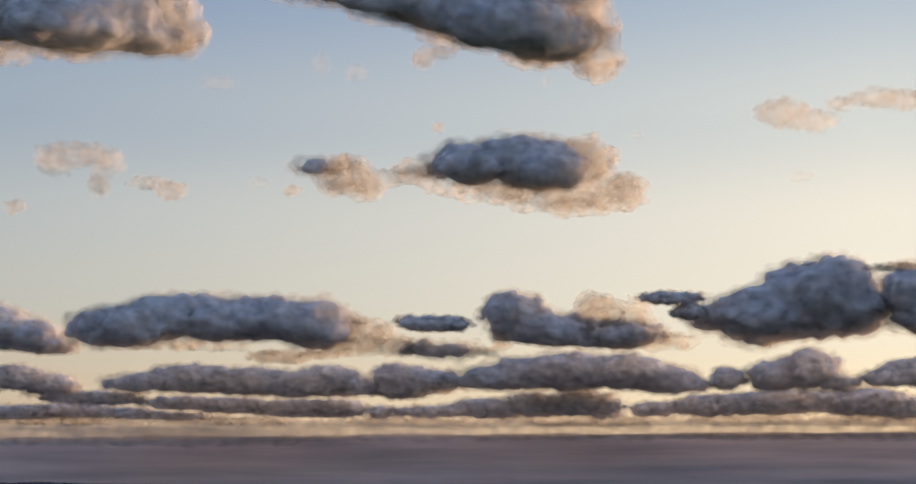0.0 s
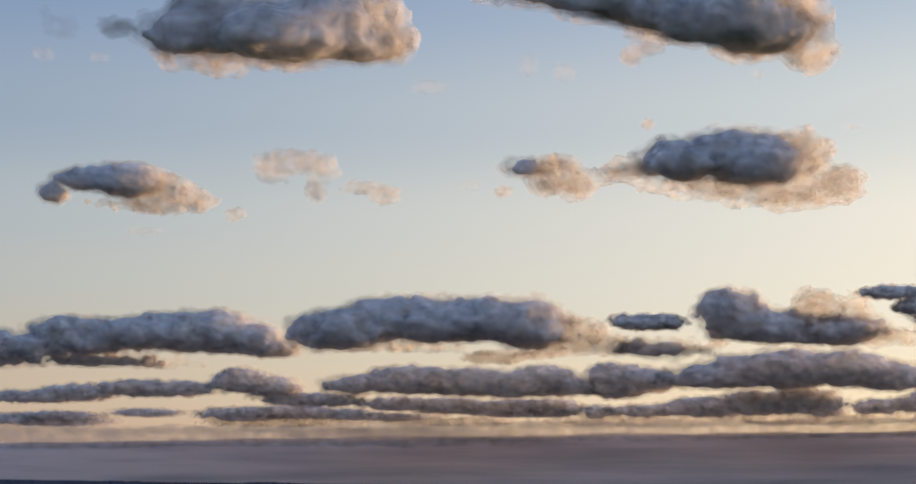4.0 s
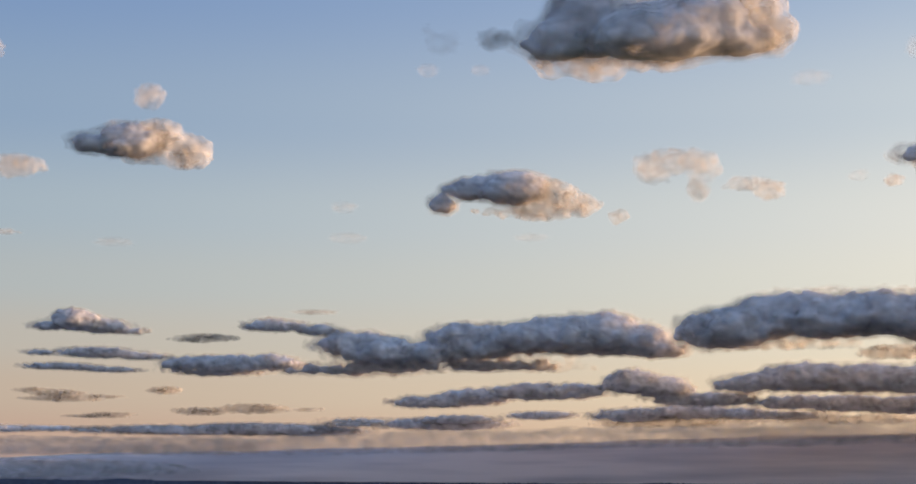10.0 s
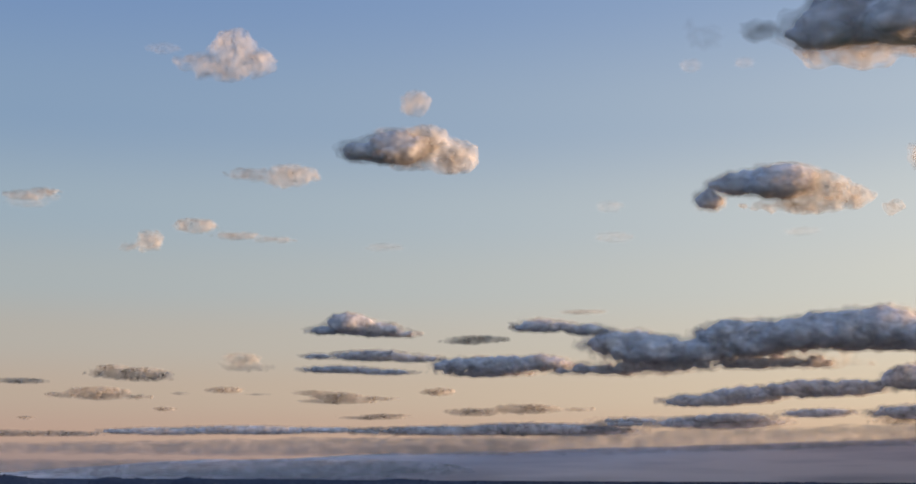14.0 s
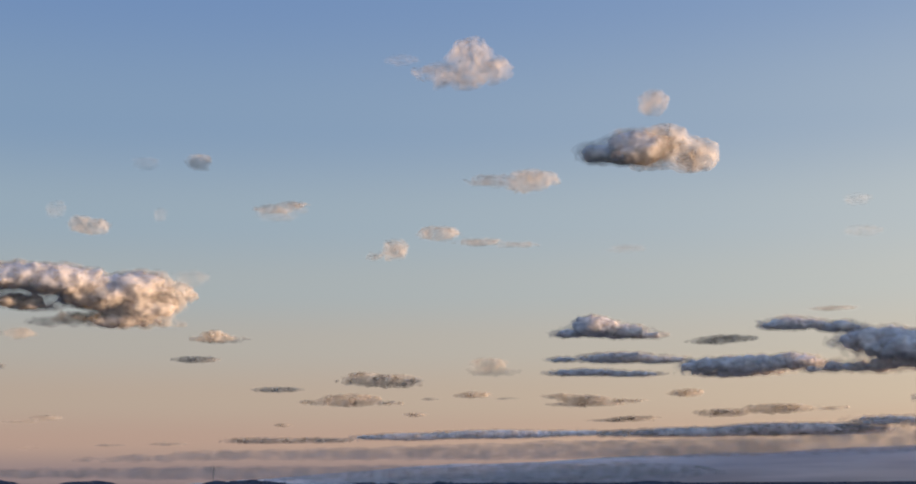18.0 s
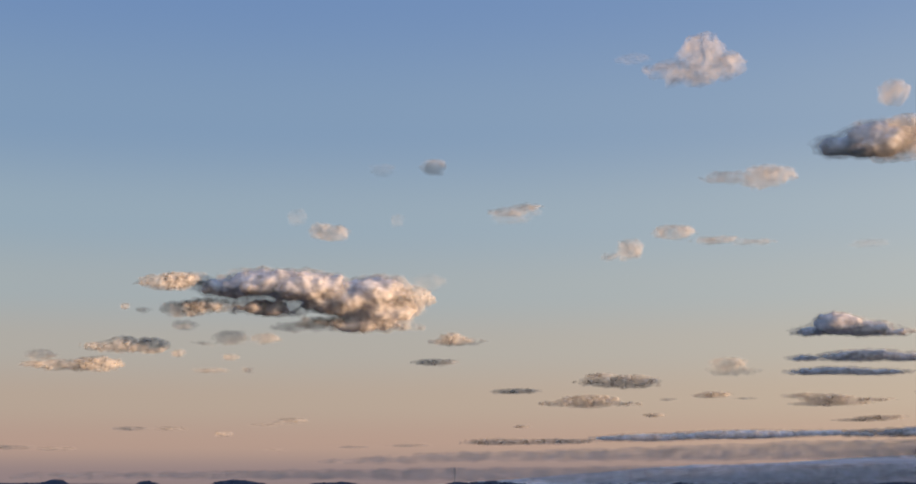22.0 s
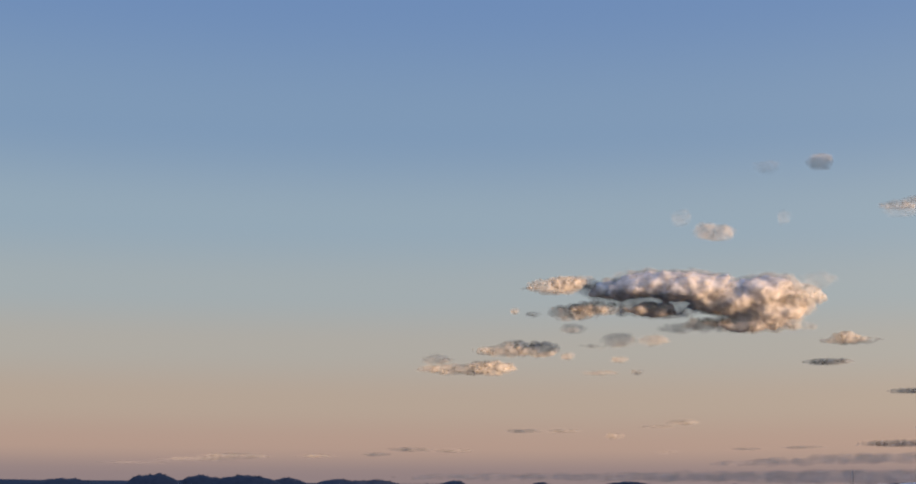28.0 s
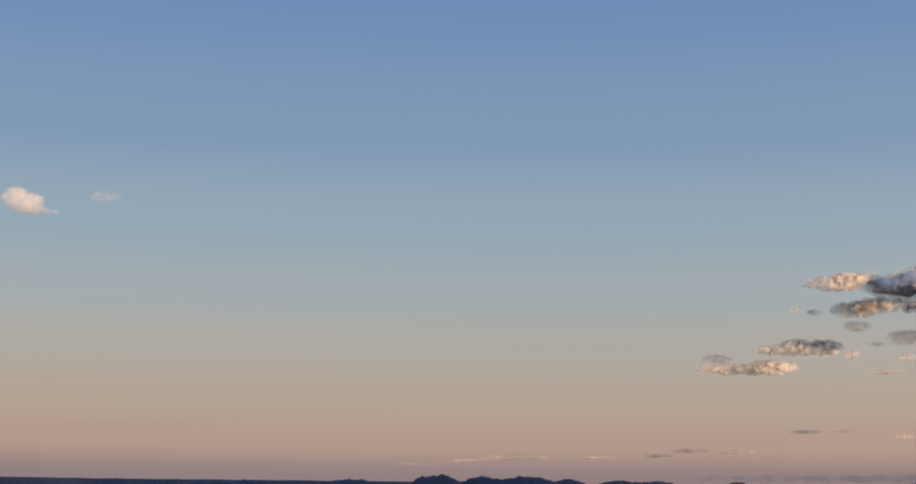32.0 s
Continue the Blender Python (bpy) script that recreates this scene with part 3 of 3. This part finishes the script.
cloud("large pink and slate cumulus, sunlit on one side", 54.51, 7.69, 3903, 0.8, 0.40, [(3.0, 0.38, 1.07, 0.38), (1.6, 0.53, 1.5, 0.55), (0.32, 0.42, 1.5, 0.64), (1.6, -0.32, 1.17, 0.32), (-0.96, 0.0, 1.5, 0.68), (-2.25, 0.32, 1.28, 0.55), (-2.46, -0.42, 1.4, 0.55), (-3.5, 0.1, 0.96, 0.42, 0.5), (-1.8, -0.9, 1.5, 0.25), (3.75, -0.2, 0.96, 0.28, 0.6), (4.5, 0.68, 1.07, 0.28, 0.6), (-0.43, -0.8, 1.07, 0.21, 0.5)])
cloud("ragged pinkish grey cloud scrap", 59.52, 8.34, 3844, 0.52, 0.52, [(0.26, -0.08, 1.07, 0.29), (-0.26, 0.08, 0.56, 0.21)])
cloud("ragged grey cloud scrap", 59.02, 7.34, 3932, 0.56, 0.52, [(0.00, 0.00, 0.97, 0.29)])
cloud("small grey cloud scrap", 59.11, 6.75, 3988, 0.4, 0.8, [(0.00, 0.00, 0.51, 0.19)])
cloud("tiny dark cloud scrap", 61.19, 7.38, 3929, 0.48, 0.8, [(0.00, 0.00, 0.20, 0.13)])
cloud("tiny dark cloud scrap", 60.55, 7.27, 3939, 0.4, 0.8, [(0.00, 0.00, 0.31, 0.11)])
cloud("pale grey cloud scrap", 55.24, 6.73, 3990, 0.32, 0.8, [(0.00, 0.00, 0.81, 0.19)])
cloud("small grey and pink cloud scrap", 57.33, 6.24, 4039, 0.48, 0.52, [(0.11, 0.09, 0.66, 0.27), (-1.15, 0.06, 0.53, 0.21), (1.04, -0.15, 0.46, 0.08)])
cloud("small slate cloud with pink end", 60.96, 6.03, 4061, 0.64, 0.45, [(0.49, -0.09, 1.22, 0.21), (-0.69, -0.03, 0.66, 0.29), (0.20, 0.12, 0.51, 0.19)])
cloud("long slate cloud with pink middle", 62.59, 5.30, 4140, 0.68, 0.45, [(0.45, -0.03, 1.48, 0.21), (-0.45, 0.03, 0.92, 0.27)])
cloud("pale grey cloud scrap", 64.20, 5.45, 4124, 0.28, 0.8, [(-0.14, 0.18, 0.56, 0.19), (0.14, -0.18, 0.46, 0.13)])
cloud("small grey cloud scrap", 57.42, 5.62, 4105, 0.4, 0.8, [(0.00, 0.00, 0.33, 0.13)])
cloud("small grey cloud scrap", 58.14, 5.14, 4159, 0.44, 0.8, [(0.00, 0.00, 0.69, 0.11)])
cloud("tiny grey cloud scrap", 56.79, 5.17, 4155, 0.4, 0.8, [(0.00, 0.00, 0.25, 0.11)])
cloud("tiny grey cloud scrap", 59.29, 5.75, 4092, 0.28, 0.8, [(0.00, 0.00, 0.28, 0.16)])
cloud("small humped pinkish grey cloud", 49.37, 6.26, 4038, 0.92, 0.45, [(-0.07, -0.06, 1.02, 0.16), (0.07, 0.06, 0.46, 0.21)])
cloud("small flat grey cloud", 50.04, 5.46, 4123, 0.75, 0.52, [(0.00, 0.00, 0.89, 0.13)])
cloud("small dark cumulus with sunlit peak", 35.15, 6.38, 4025, 1.15, 0.38, [(1.27, -0.02, 0.71, 0.19), (0.42, 0.18, 0.87, 0.42), (-0.42, -0.01, 1.02, 0.29), (-1.26, -0.15, 0.66, 0.13)])
cloud("flat dark cloud sliver", 31.23, 6.02, 4062, 0.98, 0.45, [(-0.26, 0.04, 1.15, 0.16), (0.26, -0.04, 0.76, 0.11)])
cloud("flat dark cloud with two humps", 27.78, 6.44, 4019, 1.09, 0.45, [(0.81, 0.07, 1.15, 0.27), (-0.81, -0.07, 0.81, 0.24)])
cloud("faint pink cloud sliver", 27.14, 7.04, 3960, 0.28, 0.8, [(0.00, 0.00, 0.92, 0.11)])
cloud("faint grey curled cloud scrap", 39.41, 5.16, 4157, 0.28, 0.8, [(0.10, 0.14, 0.66, 0.24), (-0.10, -0.14, 0.97, 0.16)])
cloud("pinkish grey flat cloud", 43.44, 4.75, 4204, 0.92, 0.45, [(0.00, -0.03, 1.48, 0.24), (0.63, 0.11, 0.51, 0.19), (-0.63, -0.08, 0.89, 0.21)])
cloud("pinkish grey flat cloud", 44.35, 3.96, 4295, 0.98, 0.45, [(0.14, 0.06, 1.17, 0.24), (0.98, -0.02, 0.97, 0.11), (-1.12, -0.05, 0.66, 0.08)])
cloud("thin grey cloud sliver", 47.12, 4.40, 4244, 0.86, 0.45, [(0.00, 0.00, 0.97, 0.11)])
cloud("small grey cloud sliver", 40.06, 4.19, 4268, 0.8, 0.45, [(0.00, 0.00, 0.71, 0.13)])
cloud("long pinkish grey cloud sliver", 35.91, 4.01, 4289, 0.86, 0.52, [(0.14, -0.01, 1.02, 0.16), (-1.12, -0.09, 1.02, 0.08), (0.98, 0.10, 0.76, 0.11)])
cloud("small pink cloud sliver", 32.38, 4.17, 4270, 0.69, 0.52, [(0.00, 0.00, 0.66, 0.16)])
cloud("flat dark pinkish cloud", 35.19, 4.90, 4186, 1.03, 0.45, [(0.84, 0.04, 1.43, 0.16), (-0.84, -0.04, 1.15, 0.13)])
cloud("ragged dark flat cloud", 34.90, 5.41, 4128, 1.03, 0.45, [(1.76, 0.02, 0.64, 0.13), (-0.14, 0.03, 1.48, 0.24), (-1.61, -0.06, 1.07, 0.16)])
cloud("dark flat-bottomed cloud with pink base", 30.24, 5.05, 4169, 1.09, 0.45, [(1.18, 0.06, 1.07, 0.27), (-0.06, 0.03, 1.48, 0.37), (-1.49, 0.12, 1.15, 0.32), (0.37, -0.21, 1.48, 0.16)])
cloud("grey flat cloud sliver", 29.20, 3.51, 4345, 0.86, 0.45, [(1.87, -0.07, 1.12, 0.16), (0.02, 0.04, 1.27, 0.19), (-1.89, 0.02, 0.66, 0.08)])
cloud("thin grey cloud sliver", 34.28, 3.31, 4367, 0.69, 0.52, [(0.00, 0.00, 1.02, 0.08)])
cloud("tiny grey cloud sliver", 42.17, 3.49, 4347, 0.57, 0.52, [(0.00, 0.00, 0.46, 0.08)])
cloud("tiny grey cloud sliver", 46.90, 3.13, 4386, 0.57, 0.52, [(0.00, 0.00, 0.33, 0.07)])
cloud("tiny grey cloud sliver", 38.89, 4.05, 4284, 0.46, 0.52, [(0.00, 0.00, 0.51, 0.05)])
cloud("tiny grey cloud sliver", 41.64, 4.05, 4284, 0.46, 0.52, [(0.00, 0.00, 0.36, 0.07)])
cloud("long dark cumulus row with pink fringe", 20.68, 5.63, 4104, 1.15, 0.38, [(4.98, 0.19, 1.40, 0.53), (3.77, -0.08, 1.78, 0.53), (2.35, -0.11, 1.78, 0.45), (0.94, 0.50, 1.48, 0.53), (0.31, 0.14, 1.53, 0.61), (-1.34, 0.45, 1.78, 0.64), (-2.80, 0.47, 1.53, 0.82), (-4.28, 0.49, 1.37, 0.88), (-5.34, 0.29, 1.15, 0.69), (-6.19, -0.01, 0.89, 0.32), (5.53, -0.68, 1.78, 0.24), (3.34, -0.59, 1.53, 0.27), (0.29, -0.52, 1.78, 0.21), (-1.57, -0.53, 1.15, 0.21)])
cloud("long dark cumulus with golden crest", 5.88, 6.17, 4046, 1.15, 0.38, [(7.18, -0.05, 0.97, 0.69), (5.97, 0.18, 1.48, 0.88), (4.54, 0.53, 1.48, 0.95), (2.88, 0.46, 1.78, 0.90), (1.00, 0.50, 1.78, 0.90), (-0.70, 0.31, 1.53, 1.01), (-2.18, 0.01, 1.48, 0.74, 0.50), (-3.67, -0.30, 1.27, 0.42, 0.60), (-5.16, -0.46, 1.48, 0.32), (-6.65, -0.50, 1.02, 0.21, 0.50), (4.31, -0.40, 2.55, 0.21, 0.50), (-7.50, -0.29, 0.46, 0.21, 0.40)])
cloud("pale pink fringe of cloud under a dark row", 5.74, 5.47, 4122, 0.69, 0.52, [(0.68, -0.05, 1.27, 0.27), (-0.68, 0.05, 1.02, 0.19)])
cloud("small dark cloud scrap", 1.30, 6.67, 3995, 0.98, 0.52, [(-0.48, -0.05, 1.22, 0.34), (0.48, 0.05, 0.46, 0.24)])
cloud("dark cumulus with glowing golden shoulder", -5.12, 6.48, 4015, 1.15, 0.38, [(3.07, 0.68, 1.12, 0.69), (2.65, 0.04, 1.43, 0.74), (1.37, -0.17, 1.53, 0.69), (-0.12, 0.34, 1.22, 1.01, 0.55), (-0.74, -0.29, 1.78, 0.61), (-1.39, 0.44, 0.76, 0.80, 0.30), (-2.00, -0.41, 1.27, 0.42, 0.50), (-2.84, -0.63, 0.84, 0.21, 0.50)])
cloud("ragged dark cloud scrap", -8.09, 7.28, 3937, 0.92, 0.52, [(0.31, 0.25, 1.15, 0.27), (-0.31, -0.25, 0.61, 0.34)])
cloud("towering slate cumulus with bright rim", -12.00, 6.87, 3977, 1.15, 0.38, [(2.14, -0.11, 1.48, 0.61), (1.11, -0.02, 1.53, 1.01), (-0.35, 0.57, 1.53, 1.27), (-1.58, 0.84, 1.53, 1.22), (-2.15, 0.10, 1.48, 1.01), (-0.31, -0.53, 2.29, 0.42), (1.13, -0.85, 0.97, 0.32)])
cloud("thin dark cloud sliver", -15.62, 8.46, 3834, 0.8, 0.52, [(0.00, 0.00, 1.02, 0.19)])
cloud("slate cumulus with bright rim", -16.95, 7.01, 3963, 1.15, 0.38, [(0.88, 0.62, 0.97, 0.95), (0.62, -0.31, 1.12, 0.74), (-0.18, 0.07, 1.53, 1.27), (-1.32, -0.38, 1.53, 0.90)])
cloud("long slate cumulus with flat base", 7.12, 4.42, 4241, 1.15, 0.38, [(4.04, -0.06, 1.48, 0.37), (2.40, 0.11, 1.78, 0.56), (0.54, 0.04, 1.78, 0.58), (-1.14, -0.05, 1.53, 0.53), (-2.39, 0.09, 1.27, 0.64), (-3.45, -0.13, 1.12, 0.34)])
cloud("grey cumulus with pink rim", 1.77, 4.50, 4232, 1.09, 0.41, [(0.43, 0.22, 1.02, 0.50), (-0.64, 0.02, 1.27, 0.53), (0.21, -0.24, 1.02, 0.42)])
cloud("long slate cumulus with domed top", -4.77, 4.68, 4212, 1.15, 0.34, [(3.78, -0.05, 1.40, 0.48), (2.30, 0.12, 1.78, 0.69), (0.60, 0.15, 1.78, 0.80), (-1.08, 0.15, 1.78, 0.74), (-2.33, -0.07, 1.48, 0.58), (-3.27, -0.29, 0.97, 0.34)])
cloud("small grey cumulus with golden rim", -9.69, 4.58, 4223, 1.03, 0.41, [(0.00, 0.00, 0.71, 0.48)])
cloud("slate cumulus with domed top", -12.48, 4.64, 4215, 1.15, 0.38, [(1.05, 0.02, 1.12, 0.61), (-0.08, 0.20, 1.12, 0.82), (-0.97, -0.22, 0.84, 0.37)])
cloud("slate cumulus with flat base", -16.17, 4.64, 4215, 1.15, 0.38, [(0.92, -0.09, 1.02, 0.37), (0.12, 0.08, 1.02, 0.50), (-1.04, 0.01, 1.53, 0.64)])
cloud("ragged grey and pink cloud row", 17.74, 4.08, 4280, 1.09, 0.45, [(5.02, -0.29, 1.48, 0.24), (3.60, -0.14, 1.27, 0.34), (1.54, 0.06, 1.48, 0.34), (0.09, 0.07, 1.27, 0.32), (-2.21, 0.37, 1.12, 0.48), (-3.27, 0.17, 1.02, 0.42), (-4.75, -0.24, 1.78, 0.27)])
cloud("grey pink-rimmed low cloud", 6.90, 3.60, 4334, 1.19, 0.45, [(2.81, 0.10, 1.48, 0.27), (1.15, 0.02, 1.78, 0.32), (-1.35, -0.06, 1.99, 0.37), (-2.61, -0.05, 1.02, 0.37)])
cloud("long ragged grey and pink low cloud", 12.73, 3.31, 4367, 1.12, 0.5, [(2.80, -0.02, 1.53, 0.29), (0.82, 0.09, 1.53, 0.32), (-0.99, -0.00, 1.27, 0.24), (-2.63, -0.06, 1.53, 0.19)])
cloud("long grey low cloud over the deck", -1.20, 3.11, 4387, 0.98, 0.4, [(15.33, -0.08, 3.05, 0.19), (9.24, -0.01, 3.56, 0.19), (2.96, -0.00, 3.56, 0.19), (-3.37, 0.04, 3.56, 0.21), (-9.58, 0.05, 3.82, 0.21), (-14.58, -0.00, 3.56, 0.24)])
cloud("small grey pink-rimmed low cloud", 2.71, 3.43, 4353, 1.19, 0.45, [(0.00, 0.00, 0.74, 0.29)])
cloud("broad grey low cloud with golden rim", -2.57, 3.58, 4337, 1.19, 0.41, [(3.69, -0.14, 1.02, 0.27), (1.37, -0.01, 1.78, 0.42), (-0.32, 0.10, 1.48, 0.50), (-2.01, 0.16, 1.37, 0.53), (-2.74, -0.12, 0.56, 0.29)])
cloud("broad pale grey low cloud with golden rim", -12.57, 3.57, 4338, 1.12, 0.38, [(5.49, -0.02, 0.89, 0.34), (3.21, 0.07, 1.78, 0.45), (0.76, 0.15, 2.55, 0.50), (-1.85, 0.12, 1.78, 0.56), (-3.02, -0.20, 0.97, 0.29), (-4.58, -0.13, 1.53, 0.42)])
cloud("thin pinkish grey low cloud", 18.58, 3.21, 4377, 1.05, 0.52, [(7.15, -0.22, 1.02, 0.11), (3.35, -0.04, 1.48, 0.19), (0.27, 0.10, 1.27, 0.19), (-3.91, 0.07, 1.53, 0.16), (-6.86, 0.09, 1.78, 0.16)])
cloud("long grey low cloud", 26.99, 2.91, 4407, 1.12, 0.45, [(4.55, -0.17, 3.82, 0.19), (1.68, -0.11, 2.55, 0.24), (-1.65, 0.20, 1.27, 0.13), (-4.59, 0.08, 2.55, 0.27)])
cloud("grey flat cloud sliver", 35.99, 3.82, 4310, 0.98, 0.45, [(0.00, 0.00, 1.48, 0.11)])
cloud("tiny grey cloud sliver", 34.78, 3.23, 4375, 0.7, 0.52, [(0.00, 0.00, 1.27, 0.08)])
cloud("long flat grey cloud", 40.39, 2.72, 4424, 1.19, 0.41, [(3.26, -0.04, 0.76, 0.11), (1.79, -0.03, 1.78, 0.16), (-1.16, 0.03, 2.55, 0.19), (-3.89, 0.05, 1.78, 0.13)])
cloud("long flat grey cloud", 29.54, 2.77, 4420, 1.19, 0.41, [(2.79, -0.01, 2.29, 0.19), (-0.29, 0.02, 2.29, 0.27), (-2.50, -0.02, 2.04, 0.24)])
cloud("flat grey cloud sliver", 46.68, 2.59, 4436, 0.98, 0.45, [(0.94, 0.00, 1.53, 0.13), (-0.94, -0.00, 1.53, 0.11)])
cloud("flat grey cloud sliver", 71.79, 2.06, 4473, 0.38, 0.45, [(-0.54, 0.05, 1.27, 0.11), (0.54, -0.05, 1.27, 0.07)])
cloud("thin grey cloud sliver", 64.97, 2.38, 4453, 0.34, 0.45, [(0.00, 0.00, 0.97, 0.08)])
cloud("thin grey cloud sliver", 63.41, 2.34, 4455, 0.34, 0.45, [(0.00, 0.00, 0.76, 0.07)])
cloud("thin grey cloud sliver", 68.35, 2.13, 4469, 0.34, 0.45, [(0.00, 0.00, 0.76, 0.07)])
cloud("thin grey cloud sliver", 66.20, 2.20, 4464, 0.29, 0.45, [(0.00, 0.00, 0.56, 0.07)])
cloud("thin grey cloud sliver", 60.91, 3.06, 4392, 0.42, 0.45, [(0.00, 0.00, 0.66, 0.08)])
cloud("thin grey cloud sliver", 59.50, 3.07, 4392, 0.42, 0.45, [(0.00, 0.00, 0.64, 0.08)])
cloud("small grey cloud scrap", 57.65, 2.88, 4410, 0.42, 0.45, [(0.00, 0.00, 0.36, 0.11)])
cloud("thin grey cloud sliver", 55.64, 3.29, 4369, 0.42, 0.45, [(-0.42, 0.07, 0.61, 0.11), (0.42, -0.07, 0.76, 0.05)])
cloud("thin grey cloud sliver", 53.02, 2.42, 4449, 0.29, 0.45, [(0.00, 0.00, 0.64, 0.05)])
cloud("thin grey cloud sliver", 50.94, 2.47, 4445, 0.29, 0.45, [(0.00, 0.00, 0.81, 0.07)])
cloud("thin grey cloud sliver", 55.75, 2.32, 4457, 0.25, 0.45, [(0.00, 0.00, 0.41, 0.08)])
cloud("thin grey cloud sliver", 73.75, 1.91, 4481, 0.25, 0.45, [(-1.14, 0.06, 1.53, 0.09), (1.14, -0.06, 1.53, 0.07)])
cloud("ragged dull pink cloud puff", 89.04, 10.77, 3668, 0.36, 0.8, [(0.05, -0.03, 0.71, 0.37), (-0.36, -0.27, 0.64, 0.19), (0.31, 0.30, 0.36, 0.24)])
cloud("faint grey wisp in the clear sky", 86.26, 11.11, 3647, 0.12, 0.8, [(0.00, 0.00, 0.56, 0.19)])


# ---- the stratus deck low in the west: one long sheet, its shade put into its colour, its top lost among softer cloud ----
def shaded_stratus_material():
    m, n, l = material("stratus_deck")
    coord, place = n.new("ShaderNodeTexCoord"), n.new("ShaderNodeMapping")
    place.inputs["Scale"].default_value = (0.0016, 0.0016, 0.03)
    l.new(coord.outputs["Object"], place.inputs["Vector"])
    streak = n.new("ShaderNodeTexNoise")
    streak.inputs["Scale"].default_value, streak.inputs["Detail"].default_value = 1.0, 5.0
    l.new(place.outputs[0], streak.inputs["Vector"])
    ramp = n.new("ShaderNodeValToRGB")
    # greyer than the other clouds: shade and paler streaks painted into the colour
    ramp.color_ramp.elements[0].position, ramp.color_ramp.elements[0].color = 0.36, (0.50, 0.47, 0.50, 1)
    ramp.color_ramp.elements[1].position, ramp.color_ramp.elements[1].color = 0.64, (0.82, 0.75, 0.75, 1)
    l.new(streak.outputs["Fac"], ramp.inputs["Fac"])
    d, out = n.new("ShaderNodeBsdfDiffuse"), n.new("ShaderNodeOutputMaterial")
    l.new(ramp.outputs["Color"], d.inputs["Color"])
    l.new(d.outputs[0], out.inputs["Surface"])
    return m


SHADED_STRATUS = shaded_stratus_material()


def deck(label, tops, lows, dist, salt):
    """A long sheet of stratus; tops and lows: azimuth and elevation of its upper and lower edge."""
    cols, rnds = 420, 28
    verts, quads = [], []
    root = new("stratus_deck")
    az0, az1 = tops[0][0], tops[-1][0]
    root.location = toward((az0 + az1) / 2, 0) * dist
    for i in range(cols + 1):
        az = az0 + (az1 - az0) * i / cols
        top = float(np.interp(az, [q[0] for q in tops], [q[1] for q in tops]))
        top += 0.10 * noise.noise(Vector((az / 4, salt, 0.0))) + 0.03 * noise.noise(Vector((az * 0.9, salt, 3.0))) + 0.014 * noise.noise(Vector((az * 3.1, salt, 5.0)))
        low = float(np.interp(az, [q[0] for q in lows], [q[1] for q in lows]))
        low += 0.06 * noise.noise(Vector((az / 5, salt, 8.0))) + 0.02 * noise.noise(Vector((az * 1.3, salt, 6.0)))
        top = max(top, low + 0.01)
        for j in range(rnds):
            w = 2 * math.pi * j / rnds
            e = (top + low) / 2 + math.sin(w) * (top - low) / 2
            r = dist + math.cos(w) * 160 + 18 * noise.noise(Vector((az / 3, math.sin(w) * 3, salt)))
            verts.append(tuple(toward(az, e) * r - root.location))
    for i in range(cols):
        for j in range(rnds):
            a, b = i * rnds + j, i * rnds + (j + 1) % rnds
            quads.append((a, b, b + rnds, a + rnds))
    quads += [tuple(range(rnds)), tuple(reversed(range(cols * rnds, (cols + 1) * rnds)))]
    sheet = obj("sheet", verts, quads, SHADED_STRATUS, root)
    for f in sheet.data.polygons:
        f.use_smooth = True
    return tagged(root, label, "cloud bank", "cloud banks on the horizon")


deck("heavy smooth mauve-grey stratus sheet along the horizon", [(-36, 2.72), (-5, 2.72), (6, 2.62), (14, 2.48), (24, 2.2), (34, 1.95), (42, 1.65), (52, 0.9)], [(-36, -1.7), (52, -1.7)], 4330, 1.0)
bank("long grey stratus bank above the horizon", 42.19, 2.11, 4050, 0.4, [(9.52, -0.15, 2.29, 0.13), (6.46, -0.05, 2.55, 0.18), (2.30, -0.01, 3.82, 0.23), (-1.91, 0.03, 3.82, 0.29), (-6.11, 0.08, 3.82, 0.34), (-10.26, 0.11, 3.82, 0.36)])
bank("long mauve stratus bank above the horizon", 44.29, 1.42, 4074, 0.4, [(16.0, 0.0, 5.09, 0.12), (10.3, 0.03, 5.09, 0.18), (5.1, 0.02, 5.60, 0.25), (-1.10, -0.03, 5.60, 0.32), (-7.28, -0.02, 5.60, 0.36)])
bank("soft mauve crest of the stratus deck", -5.34, 2.80, 4082, 0.6, [(14.40, -0.07, 5.60, 0.34), (10.25, -0.02, 5.60, 0.34), (6.04, 0.02, 5.60, 0.34), (1.83, 0.05, 5.60, 0.34), (-2.35, 0.06, 5.60, 0.36), (-6.44, 0.03, 5.60, 0.36), (-10.42, -0.00, 5.60, 0.36), (-13.31, -0.08, 5.60, 0.36)])
bank("streaked mauve stratus before the deck", 20.5, 2.35, 4040, 0.6, [(11.5, -0.25, 4.6, 0.22), (6.0, -0.05, 5.1, 0.34), (0.8, 0.1, 5.6, 0.38), (-4.5, 0.2, 5.6, 0.38), (-10.0, 0.2, 5.6, 0.36)])
